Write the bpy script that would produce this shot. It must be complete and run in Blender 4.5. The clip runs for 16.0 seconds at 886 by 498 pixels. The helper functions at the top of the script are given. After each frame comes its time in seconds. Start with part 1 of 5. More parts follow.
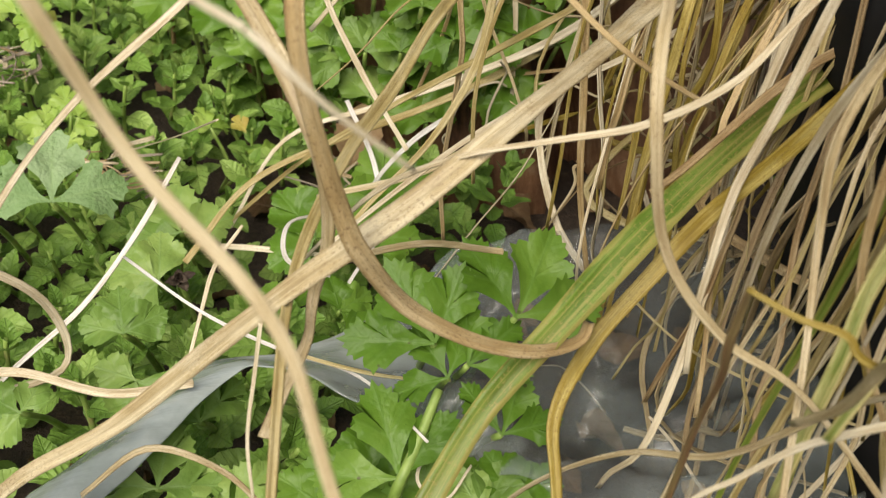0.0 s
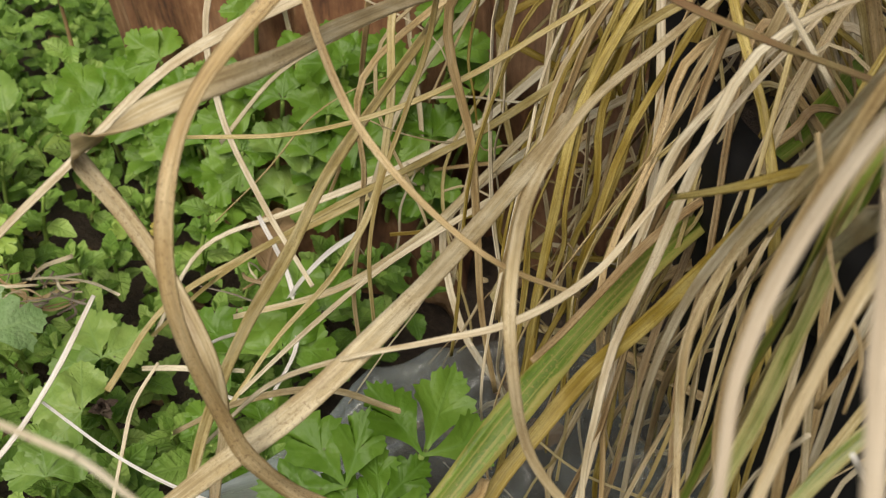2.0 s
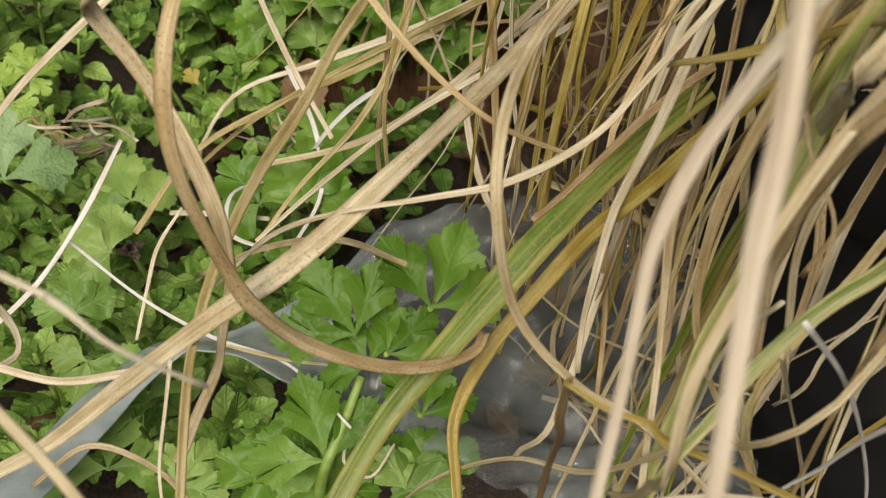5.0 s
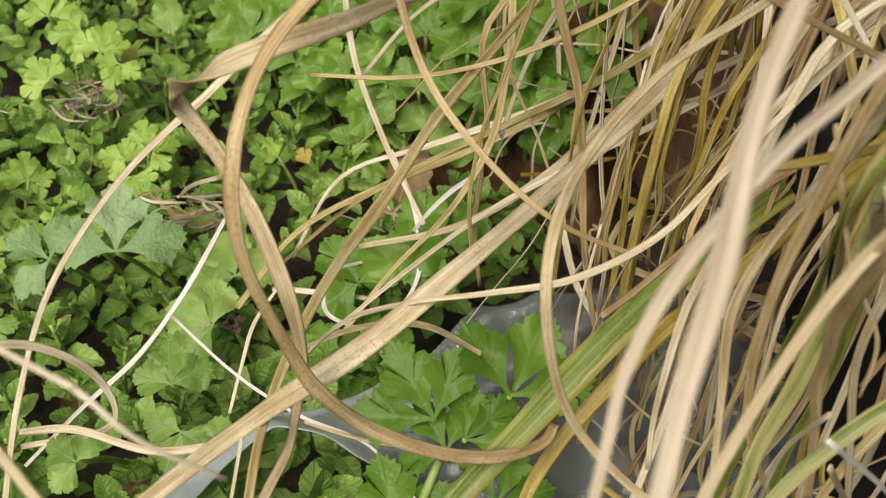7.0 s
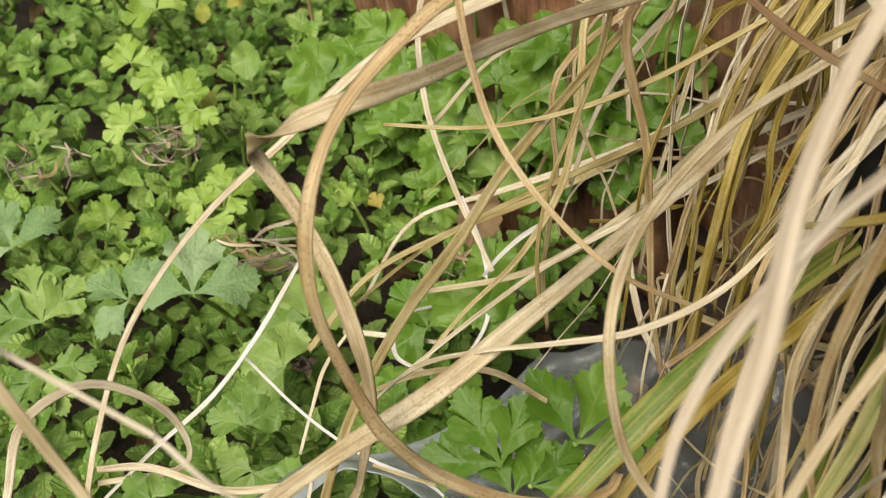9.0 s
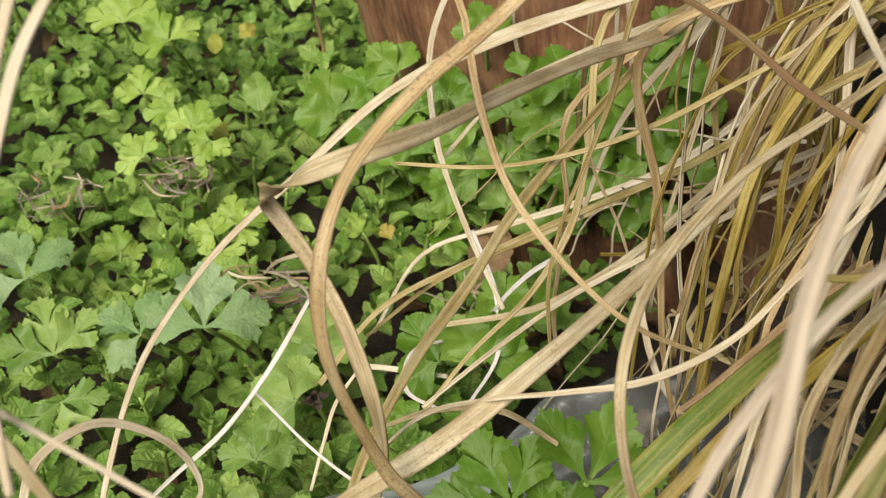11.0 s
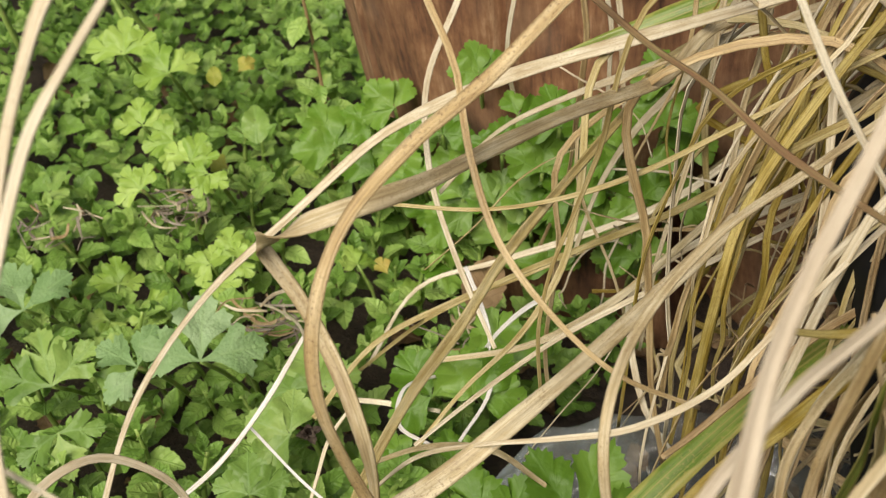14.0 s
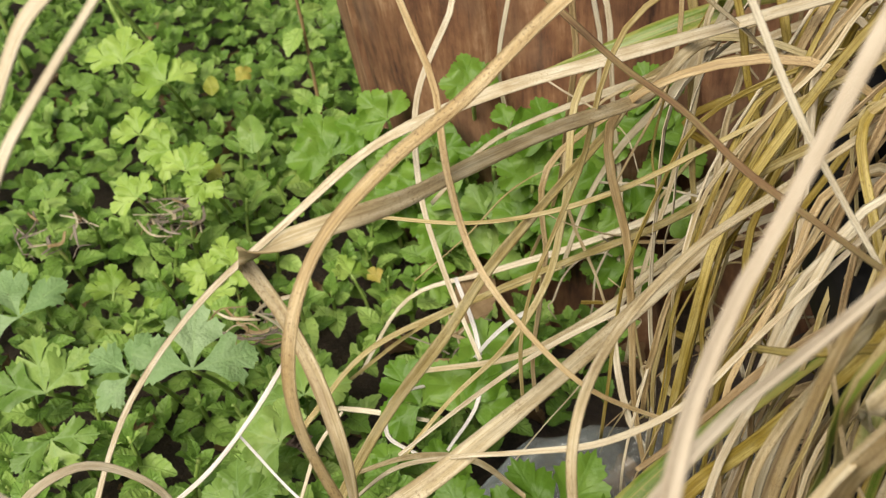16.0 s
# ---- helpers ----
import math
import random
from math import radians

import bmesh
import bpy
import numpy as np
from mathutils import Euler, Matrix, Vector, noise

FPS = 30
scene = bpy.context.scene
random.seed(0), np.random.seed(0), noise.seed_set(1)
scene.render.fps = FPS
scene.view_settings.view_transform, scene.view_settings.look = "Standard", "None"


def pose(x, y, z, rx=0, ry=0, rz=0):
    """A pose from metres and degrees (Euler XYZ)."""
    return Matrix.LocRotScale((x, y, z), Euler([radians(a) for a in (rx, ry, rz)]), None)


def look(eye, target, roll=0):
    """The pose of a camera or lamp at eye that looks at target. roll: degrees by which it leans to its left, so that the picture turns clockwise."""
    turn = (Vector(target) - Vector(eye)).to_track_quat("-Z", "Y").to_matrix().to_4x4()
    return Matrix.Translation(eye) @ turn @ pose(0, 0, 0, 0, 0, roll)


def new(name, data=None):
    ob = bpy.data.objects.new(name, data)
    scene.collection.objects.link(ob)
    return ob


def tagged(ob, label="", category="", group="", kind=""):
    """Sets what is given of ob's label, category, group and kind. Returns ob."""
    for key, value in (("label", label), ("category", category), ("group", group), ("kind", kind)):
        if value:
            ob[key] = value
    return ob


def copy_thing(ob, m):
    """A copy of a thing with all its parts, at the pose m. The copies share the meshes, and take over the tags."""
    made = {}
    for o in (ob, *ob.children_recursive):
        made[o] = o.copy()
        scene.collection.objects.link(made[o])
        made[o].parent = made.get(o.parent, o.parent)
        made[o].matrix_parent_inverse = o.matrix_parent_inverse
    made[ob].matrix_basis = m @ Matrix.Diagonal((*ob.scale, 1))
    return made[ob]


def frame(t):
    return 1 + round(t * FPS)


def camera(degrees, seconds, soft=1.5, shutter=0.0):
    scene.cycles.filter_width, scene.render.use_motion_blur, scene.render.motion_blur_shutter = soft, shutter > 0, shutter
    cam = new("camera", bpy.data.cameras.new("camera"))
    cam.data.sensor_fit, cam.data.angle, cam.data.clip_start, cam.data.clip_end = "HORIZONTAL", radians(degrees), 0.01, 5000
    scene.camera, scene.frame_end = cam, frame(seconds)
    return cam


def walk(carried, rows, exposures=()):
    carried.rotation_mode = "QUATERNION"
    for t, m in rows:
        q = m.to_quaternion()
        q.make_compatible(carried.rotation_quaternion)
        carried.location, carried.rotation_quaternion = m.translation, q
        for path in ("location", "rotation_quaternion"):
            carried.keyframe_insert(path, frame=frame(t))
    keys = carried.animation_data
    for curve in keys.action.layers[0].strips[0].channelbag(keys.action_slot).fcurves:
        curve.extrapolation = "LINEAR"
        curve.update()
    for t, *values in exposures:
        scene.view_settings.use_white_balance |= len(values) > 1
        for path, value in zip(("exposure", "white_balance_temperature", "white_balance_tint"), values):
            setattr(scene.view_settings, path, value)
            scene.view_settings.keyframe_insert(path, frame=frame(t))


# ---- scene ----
cam = camera(38.0, 16.0, soft=1.2)
PATH = [
    (0, look((0.0159, -0.2630, 0.2416), (0.0714, 0.0074, 0.0265), 1.46)),
    (0.5, look((0.0176, -0.2596, 0.2485), (0.0694, 0.0036, 0.0236), 0.25)),
    (1, look((0.0184, -0.2588, 0.2587), (0.0757, 0.0094, 0.0413), -0.01)),
    (1.5, look((0.0210, -0.2584, 0.2619), (0.0826, 0.0096, 0.0454), 0.03)),
    (2, look((0.0265, -0.2573, 0.2674), (0.0964, 0.0123, 0.0554), -0.29)),
    (2.5, look((0.0283, -0.2595, 0.2695), (0.0975, -0.0033, 0.0414), 0.20)),
    (3, look((0.0290, -0.2601, 0.2689), (0.0938, -0.0093, 0.0335), 0.50)),
    (3.5, look((0.0297, -0.2611, 0.2692), (0.0913, -0.0121, 0.0311), -0.06)),
    (6, look((0.0364, -0.2620, 0.2723), (0.0751, -0.0130, 0.0294), -0.80)),
    (6.5, look((0.0391, -0.2631, 0.2738), (0.0688, -0.0068, 0.0373), -2.06)),
    (7, look((0.0417, -0.2643, 0.2752), (0.0609, 0.0018, 0.0488), -3.14)),
    (7.5, look((0.0423, -0.2651, 0.2765), (0.0533, 0.0037, 0.0527), -4.07)),
    (8, look((0.0414, -0.2658, 0.2770), (0.0456, 0.0049, 0.0552), -4.81)),
    (8.5, look((0.0419, -0.2663, 0.2782), (0.0447, 0.0061, 0.0585), -4.83)),
    (9, look((0.0423, -0.2670, 0.2796), (0.0432, 0.0075, 0.0624), -5.07)),
    (11.5, look((0.0426, -0.2648, 0.2866), (0.0400, 0.0131, 0.0738), -5.54)),
    (12, look((0.0436, -0.2666, 0.2902), (0.0397, 0.0114, 0.0776), -5.96)),
    (12.5, look((0.0434, -0.2666, 0.2910), (0.0402, 0.0130, 0.0805), -5.66)),
    (13, look((0.0434, -0.2667, 0.2908), (0.0423, 0.0139, 0.0817), -5.07)),
    (13.5, look((0.0432, -0.2675, 0.2904), (0.0434, 0.0138, 0.0821), -4.28)),
    (14, look((0.0437, -0.2669, 0.2901), (0.0437, 0.0145, 0.0820), -4.64)),
    (14.5, look((0.0442, -0.2674, 0.2905), (0.0440, 0.0134, 0.0815), -4.40)),
    (15, look((0.0455, -0.2682, 0.2905), (0.0452, 0.0129, 0.0820), -4.43)),
    (15.5, look((0.0464, -0.2684, 0.2914), (0.0456, 0.0127, 0.0828), -4.57)),
    (16, look((0.0478, -0.2695, 0.2936), (0.0470, 0.0129, 0.0868), -4.37)),
]
EXPOSURES = [(0.0, 0.20), (1.0, 0.05), (2.0, -0.12), (3.0, -0.15), (6.0, 0.04), (9.0, 0.16), (12.5, 0.13), (16.0, 0.19)]
walk(cam, PATH, EXPOSURES)
cam.data.dof.use_dof = True
cam.data.dof.focus_distance = 0.26
cam.data.dof.aperture_fstop = 68

# ---- light: a bright overcast sky with a soft sun ----
world = bpy.data.worlds.new("world")
scene.world = world
world.use_nodes = True
wn = world.node_tree
sky = wn.nodes.new("ShaderNodeTexSky")
sky.sky_type = "NISHITA"
sky.sun_disc = False
sky.sun_elevation = radians(51)
sky.sun_rotation = radians(209)
sky.air_density = 1.0
sky.dust_density = 4.0
back = wn.nodes["Background"]
back.inputs["Strength"].default_value = 0.075
wn.links.new(sky.outputs[0], back.inputs[0])
sun_data = bpy.data.lights.new("sun", "SUN")
sun_data.energy = 4.6
sun_data.angle = radians(42)
sun_data.color = (1.0, 0.93, 0.80)
sun = new("sun", sun_data)
sun.matrix_world = look((-0.42, -0.75, 1.05), (0, 0, 0))



# ---- materials ----
def nodes(name):
    m = bpy.data.materials.new(name)
    m.use_nodes = True
    t = m.node_tree
    return m, t, t.nodes["Principled BSDF"]


def add(t, kind, **values):
    n = t.nodes.new(kind)
    for key, v in values.items():
        n.inputs[key].default_value = v
    return n


def ramp(t, source, stops):
    n = t.nodes.new("ShaderNodeValToRGB")
    e = n.color_ramp.elements
    while len(e) < len(stops):
        e.new(0.5)
    for k, (p, c) in enumerate(stops):
        e[k].position, e[k].color = p, (*c, 1)
    t.links.new(source, n.inputs[0])
    return n.outputs[0]


def math_node(t, op, a, b=None):
    n = t.nodes.new("ShaderNodeMath")
    n.operation = op
    for k, v in enumerate((a, b)):
        if v is None:
            continue
        if isinstance(v, (int, float)):
            n.inputs[k].default_value = v
        else:
            t.links.new(v, n.inputs[k])
    return n.outputs[0]


def mix(t, fac, a, b, mode="MIX"):
    n = t.nodes.new("ShaderNodeMix")
    n.data_type = "RGBA"
    n.blend_type = mode
    for k, v in ((0, fac), (6, a), (7, b)):
        if isinstance(v, (int, float)):
            n.inputs[k].default_value = v
        elif isinstance(v, tuple):
            n.inputs[k].default_value = (*v, 1)
        else:
            t.links.new(v, n.inputs[k])
    return n.outputs[2]


def bump(t, bsdf, height, strength, distance):
    n = add(t, "ShaderNodeBump", Strength=strength, Distance=distance)
    t.links.new(height, n.inputs["Height"])
    t.links.new(n.outputs[0], bsdf.inputs["Normal"])


def translucent(t, bsdf, colour, amount):
    tr = t.nodes.new("ShaderNodeBsdfTranslucent")
    t.links.new(colour, tr.inputs[0])
    m = t.nodes.new("ShaderNodeMixShader")
    m.inputs[0].default_value = amount
    t.links.new(bsdf.outputs[0], m.inputs[1])
    t.links.new(tr.outputs[0], m.inputs[2])
    t.links.new(m.outputs[0], t.nodes["Material Output"].inputs[0])


def stretched(t, sx, sy):
    uv = t.nodes.new("ShaderNodeUVMap")
    mp = t.nodes.new("ShaderNodeMapping")
    mp.inputs["Scale"].default_value = (sx, sy, 1)
    t.links.new(uv.outputs[0], mp.inputs[0])
    info = t.nodes.new("ShaderNodeObjectInfo")
    off = t.nodes.new("ShaderNodeVectorMath")
    off.operation = "MULTIPLY_ADD"
    comb = t.nodes.new("ShaderNodeCombineXYZ")
    for k in range(2):
        t.links.new(info.outputs["Random"], comb.inputs[k])
    t.links.new(comb.outputs[0], off.inputs[0])
    off.inputs[1].default_value = (37, 91, 0)
    t.links.new(mp.outputs[0], off.inputs[2])
    return off.outputs[0], info.outputs["Random"]


def noise_on(t, vector, scale, detail=3, rough=0.6):
    n = add(t, "ShaderNodeTexNoise", Scale=scale, Detail=detail, Roughness=rough)
    t.links.new(vector, n.inputs["Vector"])
    return n.outputs["Fac"]


def grass_material(name, dark, mid, light, spots, spot_amount, see_through=0.30, rough=0.5, edge=None, dying=0.8):
    # uv: x across the blade from 0 to 1, y along it in centimetres
    m, t, b = nodes(name)
    deep = tuple(0.6 * v for v in dark)
    lines, rnd = stretched(t, 16.0, 0.28)
    streak = noise_on(t, lines, 1.0, 3, 0.7)
    patchv, _ = stretched(t, 1.0, 0.8)
    patch = noise_on(t, patchv, 1.0, 4)
    both = math_node(t, "ADD", math_node(t, "MULTIPLY", streak, 0.42), math_node(t, "MULTIPLY", patch, 0.58))
    both = math_node(t, "ADD", both, math_node(t, "MULTIPLY", math_node(t, "SUBTRACT", rnd, 0.5), 0.12))
    col = ramp(t, both, [(0.33, dark), (0.48, mid), (0.62, light)])
    hairv, _ = stretched(t, 45.0, 0.7)
    hair = noise_on(t, hairv, 1.0, 2, 0.6)
    col = mix(t, math_node(t, "MULTIPLY", ramp(t, hair, [(0.50, (0, 0, 0)), (0.62, (1, 1, 1))]), 0.42), col, deep)
    bleachv, _ = stretched(t, 1.6, 0.55)
    bleach = ramp(t, noise_on(t, bleachv, 1.0, 5, 0.7), [(0.50, (0, 0, 0)), (0.66, (1, 1, 1))])
    col = mix(t, math_node(t, "MULTIPLY", bleach, 0.55), col, light)
    sep = t.nodes.new("ShaderNodeSeparateXYZ")
    uv = t.nodes.new("ShaderNodeUVMap")
    t.links.new(uv.outputs[0], sep.inputs[0])
    off = math_node(t, "ABSOLUTE", math_node(t, "SUBTRACT", sep.outputs[0], 0.5))
    groove = ramp(t, off, [(0.03, (1, 1, 1)), (0.10, (0, 0, 0)), (0.41, (0, 0, 0)), (0.48, (1.0, 1.0, 1.0))])
    col = mix(t, math_node(t, "MULTIPLY", groove, 0.26), col, deep)
    if edge is not None:
        # dry straw along one margin, in fine lines and in patches of the length
        across = math_node(t, "ADD", sep.outputs[0], math_node(t, "MULTIPLY", math_node(t, "SUBTRACT", patch, 0.5), 0.7))
        margin = ramp(t, across, [(0.13, (1, 1, 1)), (0.22, (0, 0, 0)), (0.88, (0, 0, 0)), (0.95, (0.8, 0.8, 0.8))])
        linev, _ = stretched(t, 9.0, 0.10)
        lines_dry = ramp(t, noise_on(t, linev, 1.0, 2), [(0.54, (0, 0, 0)), (0.62, (0.75, 0.75, 0.75))])
        endv, _ = stretched(t, 0.2, 0.16)
        ends = ramp(t, noise_on(t, endv, 1.0, 2), [(0.56, (0, 0, 0)), (0.68, (dying,) * 3)])
        dry = math_node(t, "MAXIMUM", margin, math_node(t, "MAXIMUM", lines_dry, ends))
        col = mix(t, dry, col, mix(t, streak, edge, light))
    spotv, _ = stretched(t, 7.0, 13.0)
    spot = noise_on(t, spotv, 1.0, 4, 0.75)
    areav, _ = stretched(t, 0.3, 0.35)
    area = ramp(t, noise_on(t, areav, 1.0, 2), [(0.36, (0, 0, 0)), (0.56, (1, 1, 1))])
    where = ramp(t, spot, [(0.55, (0, 0, 0)), (0.61, (1, 1, 1))])
    col = mix(t, math_node(t, "MULTIPLY", math_node(t, "MULTIPLY", where, area), spot_amount), col, spots)
    grainv, _ = stretched(t, 22.0, 60.0)
    grain = noise_on(t, grainv, 1.0, 2, 0.6)
    col = mix(t, math_node(t, "MULTIPLY", ramp(t, grain, [(0.52, (0, 0, 0)), (0.68, (1, 1, 1))]), 0.40), col, dark)
    broadv, _ = stretched(t, 0.8, 0.22)
    broad = ramp(t, noise_on(t, broadv, 1.0, 3), [(0.48, (0, 0, 0)), (0.64, (1, 1, 1))])
    col = mix(t, math_node(t, "MULTIPLY", broad, 0.16), col, spots)
    t.links.new(col, b.inputs["Base Color"])
    t.links.new(ramp(t, patch, [(0.35, (rough - 0.12,) * 3), (0.65, (rough + 0.15,) * 3)]), b.inputs["Roughness"])
    b.inputs["Specular IOR Level"].default_value = 0.4
    bump(t, b, math_node(t, "SUBTRACT", streak, math_node(t, "MULTIPLY", groove, 0.5)), 0.7, 0.00005)
    translucent(t, b, col, see_through)
    return m


def warm(c):
    """The straw colours as the sun-dried blades have them: a little more golden."""
    return c[0] * 1.03, c[1] * 1.01, c[2] * 0.97


GRASS = {}
GRASS["straw"] = grass_material("straw_blade", warm((0.350, 0.258, 0.132)), warm((0.560, 0.460, 0.269)), warm((0.770, 0.697, 0.508)), warm((0.210, 0.121, 0.060)), 0.7)
GRASS["tan"] = grass_material("tan_blade", warm((0.365, 0.245, 0.112)), warm((0.560, 0.420, 0.212)), warm((0.740, 0.620, 0.390)), warm((0.160, 0.085, 0.038)), 0.75)
GRASS["brown"] = grass_material("brown_blade", warm((0.270, 0.170, 0.076)), warm((0.440, 0.315, 0.160)), warm((0.620, 0.500, 0.310)), warm((0.120, 0.060, 0.032)), 0.75)
GRASS["yellow"] = grass_material("yellow_blade", warm((0.315, 0.235, 0.075)), warm((0.520, 0.425, 0.185)), warm((0.730, 0.655, 0.400)), warm((0.220, 0.125, 0.054)), 0.65)
GRASS["pale"] = grass_material("pale_blade", warm((0.420, 0.333, 0.203)), warm((0.600, 0.530, 0.380)), warm((0.760, 0.717, 0.589)), warm((0.300, 0.202, 0.121)), 0.6, 0.14)
GRASS["white"] = grass_material("bleached_blade", (0.520, 0.460, 0.378), (0.690, 0.657, 0.605), (0.800, 0.778, 0.756), (0.380, 0.293, 0.216), 0.4, 0.12)
GRASS["beige"] = grass_material("beige_blade", (0.37, 0.29, 0.195), (0.51, 0.42, 0.30), (0.66, 0.575, 0.44), (0.30, 0.21, 0.14), 0.5, 0.14)
GRASS["grey"] = grass_material("grey_straw", warm((0.15, 0.115, 0.085)), warm((0.30, 0.25, 0.20)), warm((0.50, 0.44, 0.37)), warm((0.10, 0.07, 0.05)), 0.6)
GRASS["green"] = grass_material("green_blade", (0.070, 0.130, 0.010), (0.140, 0.225, 0.022), (0.25, 0.33, 0.06), (0.40, 0.29, 0.10), 0.6, 0.3, 0.4, edge=(0.40, 0.28, 0.10), dying=0.4)
GRASS["striped"] = grass_material("striped_green_blade", (0.07, 0.12, 0.015), (0.155, 0.215, 0.035), (0.48, 0.46, 0.20), (0.28, 0.19, 0.06), 0.5, 0.25, 0.4, edge=(0.52, 0.41, 0.18), dying=0.25)
GRASS["olive"] = grass_material("olive_blade", (0.20, 0.130, 0.016), (0.38, 0.275, 0.045), (0.60, 0.49, 0.17), (0.15, 0.08, 0.03), 0.7)
GRASS["stem"] = grass_material("reddish_stem", (0.12, 0.06, 0.03), (0.19, 0.105, 0.05), (0.22, 0.18, 0.07), (0.12, 0.06, 0.03), 0.5, 0.05)


def leaf_material(name, dark, mid, light, vein, rough=0.38, veins=17.0, groove=0.45, crinkle=0.18):
    # uv: x across from the midrib, y along it, in leaf lengths
    dark, mid, light = ((c[0], c[1], 0.82 * c[2]) for c in (dark, mid, light))
    m, t, b = nodes(name)
    info = t.nodes.new("ShaderNodeObjectInfo")
    geo = t.nodes.new("ShaderNodeNewGeometry")
    patch = noise_on(t, geo.outputs["Position"], 140.0, 3)
    fine = noise_on(t, geo.outputs["Position"], 900.0, 3)
    cell = add(t, "ShaderNodeTexVoronoi", Scale=850.0)
    t.links.new(geo.outputs["Position"], cell.inputs["Vector"])
    quilt = math_node(t, "SUBTRACT", fine, cell.outputs["Distance"])
    rnd = math_node(t, "ADD", math_node(t, "MULTIPLY", info.outputs["Random"], 0.5), math_node(t, "MULTIPLY", geo.outputs["Random Per Island"], 0.5))
    fac = math_node(t, "ADD", math_node(t, "MULTIPLY", patch, 0.42), math_node(t, "MULTIPLY", rnd, 0.58))
    col = ramp(t, fac, [(0.28, dark), (0.5, mid), (0.74, light)])
    sep = t.nodes.new("ShaderNodeSeparateXYZ")
    uv = t.nodes.new("ShaderNodeUVMap")
    t.links.new(uv.outputs[0], sep.inputs[0])
    ax = math_node(t, "ABSOLUTE", sep.outputs[0])
    side = math_node(t, "SINE", math_node(t, "MULTIPLY", math_node(t, "SUBTRACT", sep.outputs[1], math_node(t, "MULTIPLY", ax, 0.9)), veins * 2))
    side = ramp(t, side, [(0.80, (0, 0, 0)), (1.0, (1, 1, 1))])
    rib = ramp(t, ax, [(0.0, (1, 1, 1)), (0.035, (0, 0, 0))])
    line = math_node(t, "MAXIMUM", math_node(t, "MULTIPLY", side, 0.45), rib)
    col = mix(t, math_node(t, "MULTIPLY", line, 0.40), col, vein)
    col = mix(t, math_node(t, "MULTIPLY", ramp(t, fine, [(0.62, (0, 0, 0)), (0.72, (1, 1, 1))]), 0.08), col, light)
    nick = add(t, "ShaderNodeTexVoronoi", Scale=230.0)
    t.links.new(geo.outputs["Position"], nick.inputs["Vector"])
    nicked = math_node(t, "MULTIPLY", ramp(t, nick.outputs["Distance"], [(0.07, (1, 1, 1)), (0.11, (0, 0, 0))]), ramp(t, patch, [(0.50, (0, 0, 0)), (0.55, (1, 1, 1))]))
    col = mix(t, math_node(t, "MULTIPLY", nicked, 0.7), col, (0.07, 0.05, 0.025))
    t.links.new(col, b.inputs["Base Color"])
    b.inputs["Roughness"].default_value = rough
    b.inputs["Specular IOR Level"].default_value = 0.26
    h = math_node(t, "SUBTRACT", math_node(t, "MULTIPLY", quilt, crinkle), math_node(t, "MULTIPLY", line, groove))
    bump(t, b, h, 0.7, 0.0010)
    translucent(t, b, col, 0.30)
    return m


LEAF = {}
LEAF["mint"] = leaf_material("small_leaf_green", (0.085, 0.172, 0.032), (0.185, 0.315, 0.068), (0.38, 0.52, 0.17), (0.13, 0.23, 0.05), 0.36, groove=0.5, crinkle=0.35)
LEAF["lobed"] = leaf_material("lobed_leaf_green", (0.095, 0.176, 0.035), (0.175, 0.286, 0.070), (0.315, 0.425, 0.140), (0.215, 0.336, 0.114), veins=9.0, groove=0.16, crinkle=0.16)
LEAF["fresh"] = leaf_material("fresh_leaf_green", (0.155, 0.274, 0.040), (0.264, 0.393, 0.079), (0.407, 0.536, 0.164), (0.288, 0.422, 0.129), veins=9.0, groove=0.16, crinkle=0.16)
# leaf green with the shade under the grass put into the colour
LEAF["deep"] = leaf_material("shaded_leaf_green", (0.062, 0.135, 0.013), (0.112, 0.222, 0.026), (0.190, 0.310, 0.060), (0.150, 0.270, 0.060), veins=9.0, groove=0.14, crinkle=0.14)
LEAF["blue"] = leaf_material("bluish_leaf_green", (0.11, 0.205, 0.075), (0.20, 0.315, 0.15), (0.33, 0.44, 0.29), (0.26, 0.38, 0.15), 0.55, 11.0, 0.14, 0.35)
LEAF["yellow"] = leaf_material("yellowed_leaf", (0.22, 0.26, 0.045), (0.31, 0.32, 0.065), (0.42, 0.32, 0.09), (0.36, 0.35, 0.11), 0.5, 11.0, 0.2, 0.2)
LEAF["withered"] = leaf_material("withered_petal", (0.035, 0.025, 0.022), (0.085, 0.06, 0.055), (0.17, 0.13, 0.12), (0.12, 0.09, 0.08), 0.8)
LEAF["litter"] = leaf_material("dead_leaf_brown", (0.09, 0.05, 0.028), (0.20, 0.12, 0.07), (0.40, 0.29, 0.19), (0.28, 0.19, 0.12), 0.75)


def stalk_material():
    m, t, b = nodes("green_stalk")
    geo = t.nodes.new("ShaderNodeNewGeometry")
    n = noise_on(t, geo.outputs["Position"], 120.0)
    t.links.new(ramp(t, n, [(0.3, (0.14, 0.22, 0.035)), (0.6, (0.27, 0.37, 0.09)), (0.75, (0.32, 0.28, 0.11))]), b.inputs["Base Color"])
    b.inputs["Roughness"].default_value = 0.5
    return m


